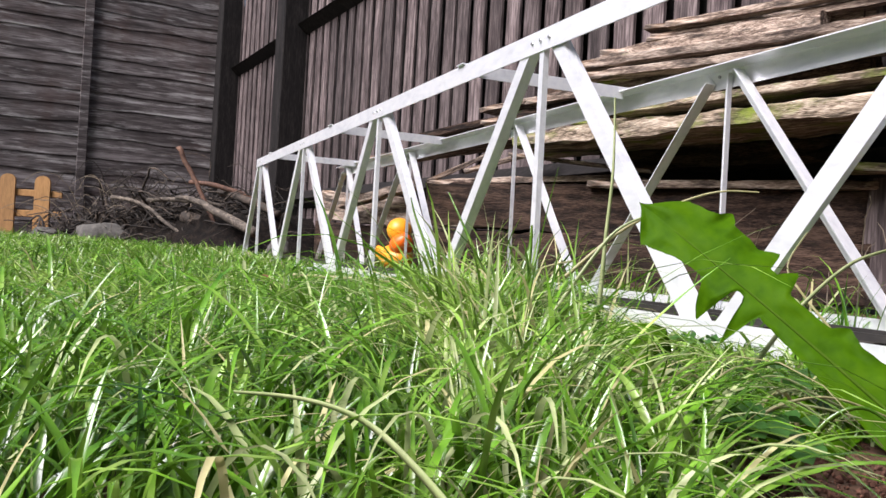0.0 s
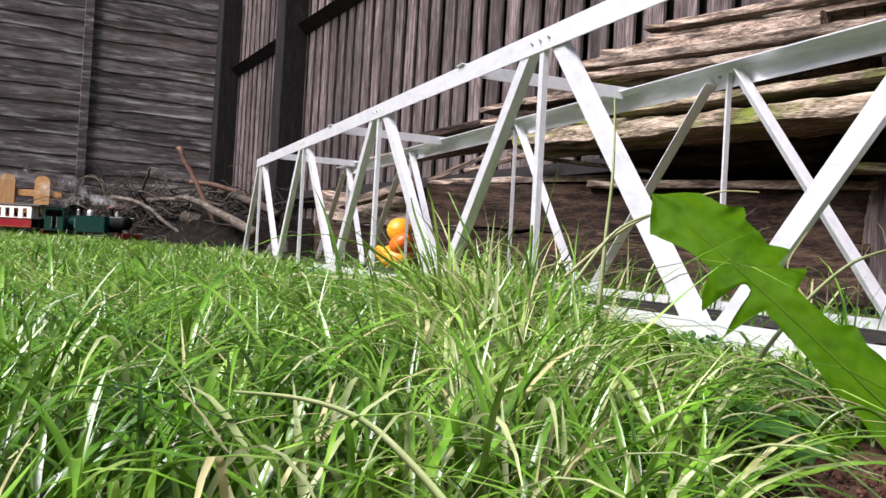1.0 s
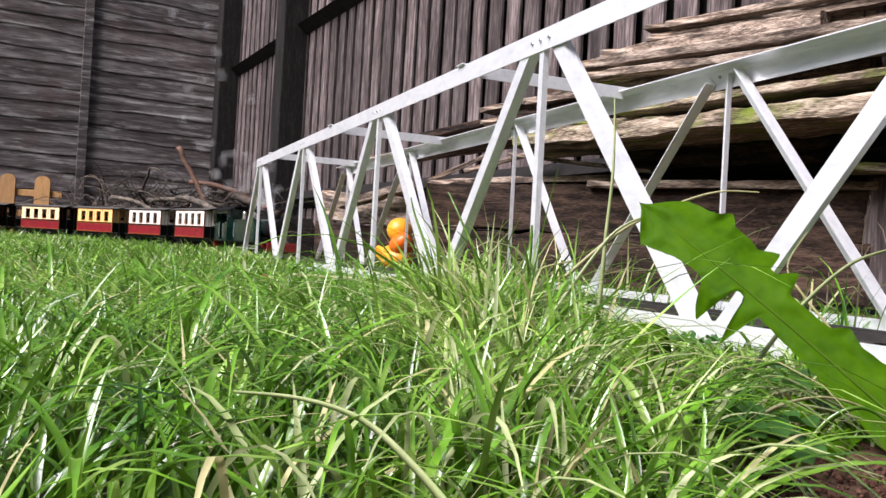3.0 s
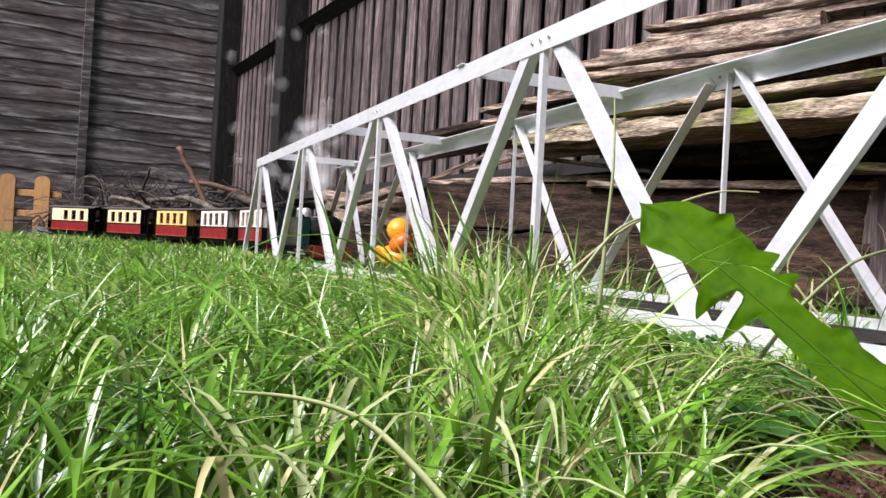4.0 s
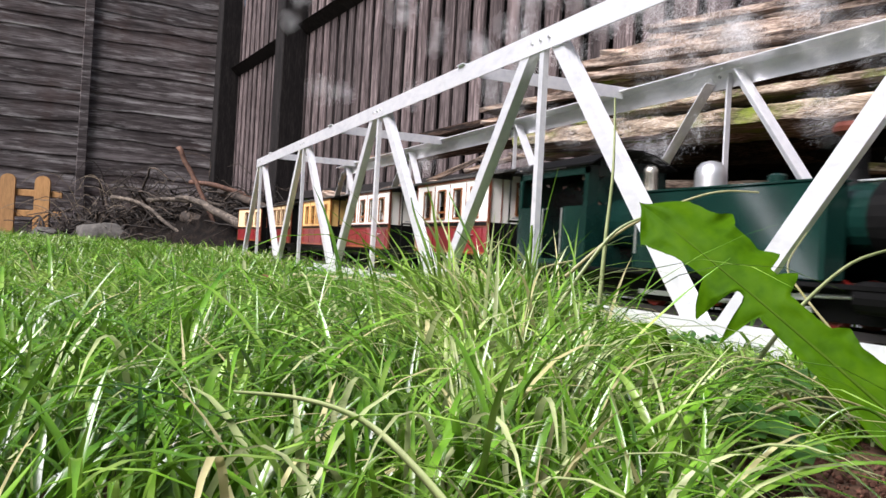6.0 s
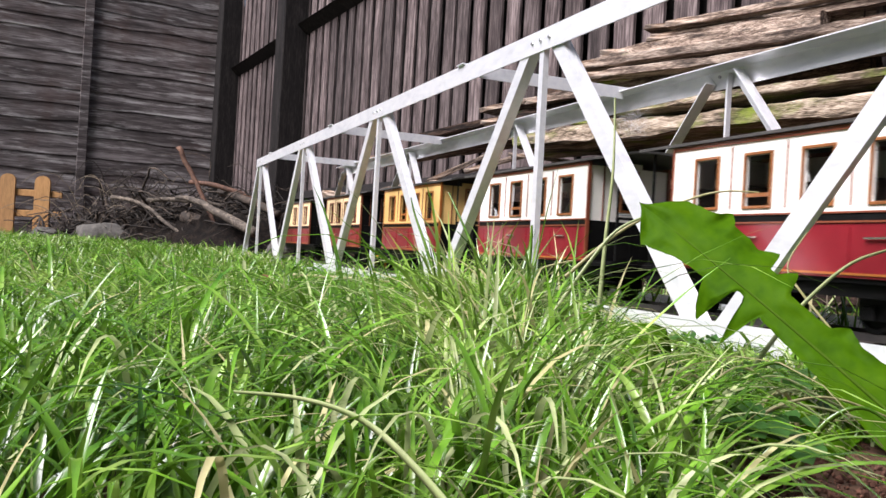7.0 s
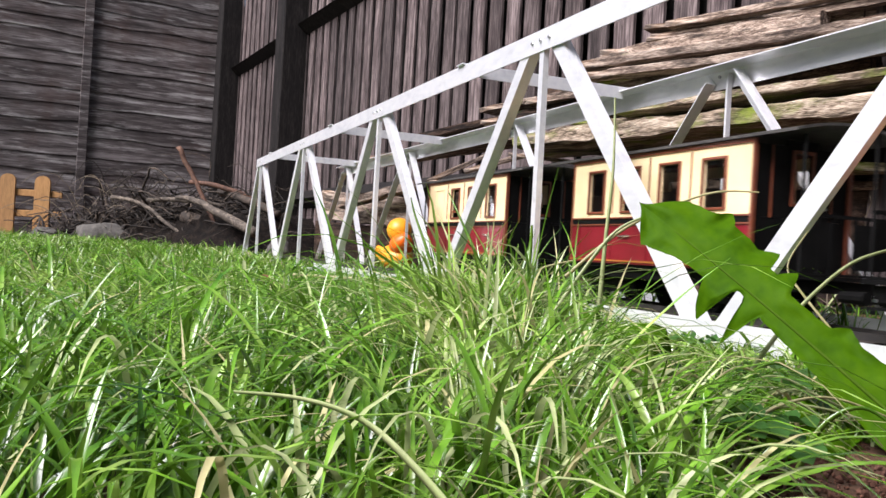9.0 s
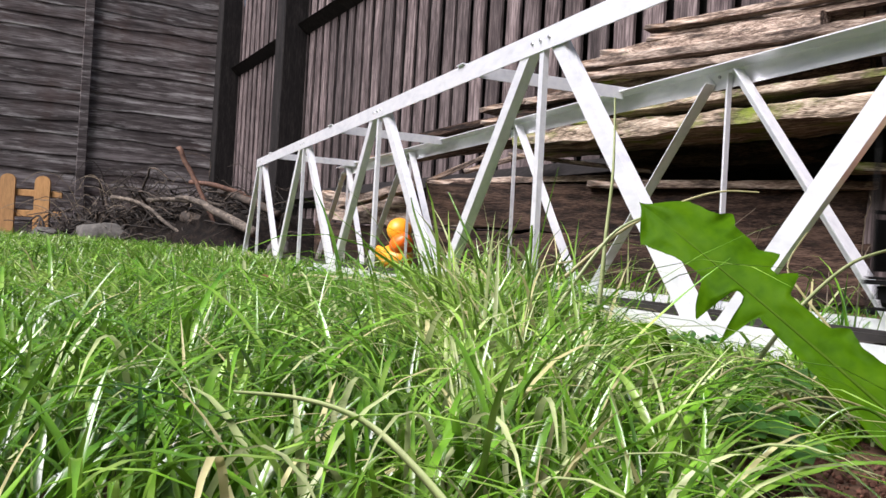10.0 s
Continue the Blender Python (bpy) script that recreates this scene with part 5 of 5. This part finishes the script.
dandelion_leaf(leaf_frame((0.31, 0.27, 0.004), (0.23, 0.24, 0.018), (-0.2, -0.5, 0.8)), 0.08, [(0.6, 0.08, 0.1, 0.05)], [(0.5, 0.08, 0.1, 0.05)], SMALL_UP, SMALL_LOW, 0.02, -0.3, "green dandelion leaf lying flat beside the soil")

BROAD_UP, BROAD_LOW = (0.08, 0.12, 0.22, 0.3, 0.36, 0.36, 0.26, 0.0), (0.08, 0.14, 0.2, 0.3, 0.34, 0.37, 0.25, 0.0)
dandelion_leaf(leaf_frame((0.258, 0.382, 0.008), (0.290, 0.376, 0.043), (-0.5, -0.85, 0.2)), 0.046, [(0.6, 0.08, 0.08, 0.04)], [(0.45, 0.09, 0.08, 0.04)], BROAD_UP, BROAD_LOW, 0.02, -0.1, "broad dull green dandelion leaf against the bottom chord")
dandelion_leaf(leaf_frame((0.2977, 0.545, 0.022), (0.306, 0.470, 0.034), (-0.35, -0.55, 0.8)), 0.078, [(0.55, 0.07, 0.08, 0.04)], [(0.4, 0.07, 0.08, 0.04)], SMALL_UP, SMALL_LOW, 0.03, 0.12, "pale green dandelion leaf lying on the turf by the bridge")
dandelion_leaf(leaf_frame((0.262, 0.290, 0.002), (0.284, 0.268, 0.020), (-0.6, -0.7, 0.3)), 0.036, [(0.6, 0.06, 0.08, 0.04)], [(0.5, 0.06, 0.08, 0.04)], BROAD_UP, SMALL_LOW, 0.02, -0.2, "dark green folded leaf beside the bare soil")


def build_clover():
    """Little three-leaved weeds low in the turf."""
    rs = random.Random(31)
    bm = B()
    for i in range(90):
        d, k = rs.uniform(0.24, 0.75), rs.uniform(-0.5, 0.45)
        x, y = d * (math.sin(YAW) + k * math.cos(YAW)), d * (math.cos(YAW) - k * math.sin(YAW))
        if x > BX - 0.02:
            continue
        z, r = rs.uniform(0.010, 0.026), rs.uniform(0.004, 0.0075)
        a0 = rs.uniform(0, 6.28)
        for j in range(3):
            a = a0 + j * 2.09
            c = Vector((x + math.cos(a) * r, y + math.sin(a) * r, z + rs.uniform(-0.001, 0.003)))
            ring = [bm.verts.new(c + Vector((math.cos(b) * r * 0.95, math.sin(b) * r * 0.95, 0.002 * math.cos(b * 2) + rs.uniform(0, 0.0008)))) for b in [6.283 * q / 9 for q in range(9)]]
            mid = bm.verts.new(c - Vector((0, 0, 0.001)))
            for q in range(9):
                bm.faces.new((mid, ring[q], ring[(q + 1) % 9]))
    tagged(new("clover", mesh("clover", bm, M["clover"], True)), "small round clover leaves low in the turf", "clover", kind="stuff")


build_clover()


def build_crumbs():
    """Loose crumbs of earth on the bare patch by the dandelion."""
    rs = np.random.RandomState(77)
    n = 2600
    ball = bmesh.new()
    bmesh.ops.create_icosphere(ball, subdivisions=1, radius=1)
    unit = np.array([v.co[:] for v in ball.verts])
    tris = np.array([[v.index for v in f.verts] for f in ball.faces])
    ball.free()
    d, k = rs.uniform(0.19, 0.42, n), rs.uniform(0.30, 0.64, n)
    r = rs.choice((0.0004, 0.0005, 0.0006, 0.0008, 0.001, 0.0015), n)
    c = np.stack([d * (math.sin(YAW) + k * math.cos(YAW)), d * (math.cos(YAW) - k * math.sin(YAW)), 0.4 * r], -1)
    c[:, 2] += [ground_height(x, y) for x, y in c[:, :2]]
    verts = (c[:, None] + unit[None] * r[:, None, None] * rs.uniform(0.55, 1.4, (n, len(unit), 1))).reshape(-1, 3)
    faces = (tris[None] + (np.arange(n) * len(unit))[:, None, None]).reshape(-1, 3)
    me = bpy.data.meshes.new("soil_crumbs")
    me.from_pydata(verts.tolist(), [], faces.tolist())
    me.materials.append(M["crumb"])
    tagged(new("soil_crumbs", me), "loose reddish-brown crumbs of bare soil", "soil", kind="stuff")


build_crumbs()


def dead_leaf(x, y, z, r, tilt, label="curled brown dead leaf lying in the grass"):
    bm = B()
    rows = []
    for i in range(9):
        t = i / 8
        w = r * 0.55 * math.sin(math.pi * (0.06 + 0.9 * t)) ** 0.8
        rows.append([bm.verts.new(((t - 0.5) * 2 * r, w * k, 0.35 * r * (k * k) + 0.25 * r * math.sin(t * 5))) for k in (-1, -0.5, 0, 0.5, 1)])
    for a, b in zip(rows, rows[1:]):
        for k in range(4):
            bm.faces.new((a[k], b[k], b[k + 1], a[k + 1]))
    ob = new("dead_leaf", mesh("dead_leaf", bm, M["deadleaf"], True))
    ob.matrix_basis = pose(x, y, z, tilt, 20, tilt * 3)
    return tagged(ob, label, "leaf")


dead_leaf(0.150, 0.825, 0.035, 0.009, 40)
dead_leaf(0.182, 0.639, 0.032, 0.009, 15, "orange-brown dead leaf low in the grass")
dead_leaf(0.172, 0.235, 0.012, 0.010, 30)


# ---- single stems and leaves close to the camera ----
def grass_stem(pts, w0, w1, mat, label):
    """One blade along a curve, folded at the rib."""
    pts = [Vector(p) for p in pts]
    fine = []
    for i in range(len(pts) - 1):
        a, b = pts[i], pts[i + 1]
        pa, pb = pts[max(i - 1, 0)], pts[min(i + 2, len(pts) - 1)]
        for k in range(6):
            f = k / 6
            fine.append(0.5 * ((2 * a) + (b - pa) * f + (2 * pa - 5 * a + 4 * b - pb) * f * f + (3 * a - pa - 3 * b + pb) * f**3))
    fine.append(pts[-1])
    bm = B()
    rows = []
    for i, p in enumerate(fine):
        f = i / (len(fine) - 1)
        d = (fine[min(i + 1, len(fine) - 1)] - fine[max(i - 1, 0)]).normalized()
        s = d.cross(Vector((0.38, 0.92, 0.1))).normalized()
        nn = s.cross(d).normalized()
        w = (w0 + (w1 - w0) * f) * 0.5
        rows.append([bm.verts.new(p - s * w), bm.verts.new(p + nn * w * 0.5), bm.verts.new(p + s * w), bm.verts.new(p + nn * w * 0.3)])
    for a, b in zip(rows, rows[1:]):
        for k in range(4):
            bm.faces.new((a[k], a[(k + 1) % 4], b[(k + 1) % 4], b[k]))
    bmesh.ops.recalc_face_normals(bm, faces=bm.faces[:])
    ob = new("grass_stem", mesh("grass_stem", bm, M[mat], True))
    return tagged(ob, label, "grass stem")


grass_stem([(0.063, 0.136, 0.026), (0.060, 0.154, 0.032), (0.054, 0.172, 0.038), (0.045, 0.192, 0.039), (0.033, 0.213, 0.037)], 0.0021, 0.0008, "palegrass", "pale straw-coloured blade bent over the lawn")
grass_stem([(0.321, 0.495, 0.033), (0.326, 0.499, 0.088), (0.331, 0.502, 0.140), (0.335, 0.511, 0.192)], 0.0036, 0.0012, "palegrass", "tall pale stem standing before the bridge")
grass_stem([(0.298, 0.332, 0.012), (0.322, 0.333, 0.040), (0.347, 0.333, 0.064), (0.374, 0.333, 0.082), (0.402, 0.332, 0.091)], 0.003, 0.0015, "palegrass", "pale green blade arching beside the dandelion")
grass_stem([(0.275, 0.558, 0.021), (0.265, 0.572, 0.066), (0.254, 0.588, 0.100), (0.248, 0.601, 0.121)], 0.0035, 0.001, "grass", "green blade standing before the bridge")
grass_stem([(0.261, 0.488, 0.036), (0.263, 0.492, 0.065), (0.266, 0.496, 0.084), (0.266, 0.496, 0.096)], 0.0045, 0.0015, "grass", "green blade standing before the bridge")
grass_stem([(0.247, 0.439, 0.033), (0.267, 0.431, 0.068), (0.284, 0.424, 0.093), (0.302, 0.417, 0.104)], 0.0028, 0.0012, "palegrass", "pale green blade leaning before the bridge")
grass_stem([(0.259, 0.542, 0.014), (0.273, 0.537, 0.044), (0.290, 0.530, 0.065), (0.314, 0.520, 0.074)], 0.0024, 0.001, "drygrass", "yellow dead blade bent beside the bridge")
grass_stem([(0.322, 0.787, 0.032), (0.310, 0.802, 0.077), (0.301, 0.817, 0.111), (0.296, 0.819, 0.129)], 0.0045, 0.001, "grass", "green blade standing before the bridge")
grass_stem([(0.125, 0.306, -0.011), (0.127, 0.315, 0.007), (0.127, 0.326, 0.024), (0.128, 0.337, 0.037)], 0.0045, 0.0015, "palegrass", "broad pale blade standing in the lawn")
grass_stem([(0.220, 0.299, 0.018), (0.221, 0.299, 0.033), (0.221, 0.299, 0.045)], 0.004, 0.002, "grass", "green blade standing beside the dandelion")
grass_stem([(0.126, 0.240, -0.004), (0.129, 0.245, 0.003), (0.132, 0.249, 0.014)], 0.0022, 0.0024, "drygrass", "cut straw stalk standing in the lawn")
grass_stem([(0.193, 0.245, 0.016), (0.190, 0.225, 0.008), (0.185, 0.206, 0.002)], 0.0024, 0.0012, "drygrass", "dead straw lying near the bare soil")
grass_stem([(0.457, 0.407, 0.026), (0.435, 0.427, 0.061), (0.433, 0.439, 0.079), (0.452, 0.442, 0.103)], 0.002, 0.0008, "drygrass", "thin dry stem beside the bridge")
grass_stem([(0.194, 0.947, 0.038), (0.248, 0.904, 0.039), (0.290, 0.854, 0.039), (0.323, 0.819, 0.030)], 0.005, 0.002, "drygrass", "yellow dead blade lying across the bottom chord")
grass_stem([(0.268, 0.452, 0.064), (0.302, 0.438, 0.097), (0.346, 0.420, 0.120), (0.376, 0.408, 0.123)], 0.0024, 0.0008, "drygrass", "thin dry stem arching over the dandelion")


def build_arching_blades():
    """Long blades that spring up round the dandelion's foot and lean across it."""
    rs = random.Random(19)
    for i in range(16):
        d, k = rs.uniform(0.25, 0.35), rs.uniform(0.20, 0.46)
        x, y = d * (math.sin(YAW) + k * math.cos(YAW)), d * (math.cos(YAW) - k * math.sin(YAW))
        reach, top, back = rs.uniform(0.03, 0.085) * rs.choice((1, 1, -0.6)), rs.uniform(0.02, 0.042), rs.uniform(-0.02, 0.015)
        pts = [(x, y, -0.004), (x + 0.25 * reach, y + 0.3 * back, 0.7 * top), (x + 0.6 * reach, y + 0.7 * back, top), (x + reach, y + back, 0.72 * top)]
        mat, label = (("grass", "green blade arching round the dandelion's foot"), ("palegrass", "pale green blade arching round the dandelion's foot"), ("drygrass", "yellow dead blade bent round the dandelion's foot"))[i % 3]
        grass_stem(pts, rs.uniform(0.002, 0.0034), 0.0006, mat, label)


build_arching_blades()


def build_weed_stalks():
    """Thin withered stalks standing between the bridge and the timber."""
    rs = random.Random(41)
    for i in range(18):
        x, y = rs.uniform(0.77, 0.93), rs.uniform(0.52, 1.0)
        h, lx, ly = rs.uniform(0.06, 0.17), rs.uniform(-0.05, 0.05), rs.uniform(-0.05, 0.05)
        bm = B()
        branch_mesh(bm, [(x, y, -0.004), (x + 0.2 * lx, y + 0.2 * ly, 0.45 * h), (x + 0.6 * lx, y + 0.6 * ly, 0.8 * h), (x + 1.3 * lx, y + 1.3 * ly, h)], rs.uniform(0.0008, 0.0014), 0.0004, 5, 0.003, i)
        if i % 2:
            branch_mesh(bm, [(x + 0.2 * lx, y + 0.2 * ly, 0.45 * h), (x - 0.3 * lx + 0.01, y - 0.2 * ly, 0.62 * h), (x - 0.8 * lx + 0.02, y - 0.4 * ly, 0.7 * h)], 0.0008, 0.0003, 5, 0.002, i + 50)
        tagged(new("weed_stalk", mesh("weed_stalk", bm, M["straw"], True)), "thin withered brown weed stalk before the timber pile", "weed", "withered stalks by the timber")


build_weed_stalks()


def motions():
    for thing, rows in train_rows():
        walk(thing, rows)
    for thing, rows in puff_rows():
        walk(thing, rows)
    # the big leaf nods in the breeze
    sway = [(0.0, 0.0), (0.5, 1.0), (1.0, 2.6), (1.5, 1.2), (2.0, 0.3), (2.5, 0.0), (4.0, 0.0), (10.0, 0.0)]
    walk(LEAF, [(t, LEAF_POSE @ pose(0, 0, 0, 0, 0, -a)) for t, a in sway])


motions()
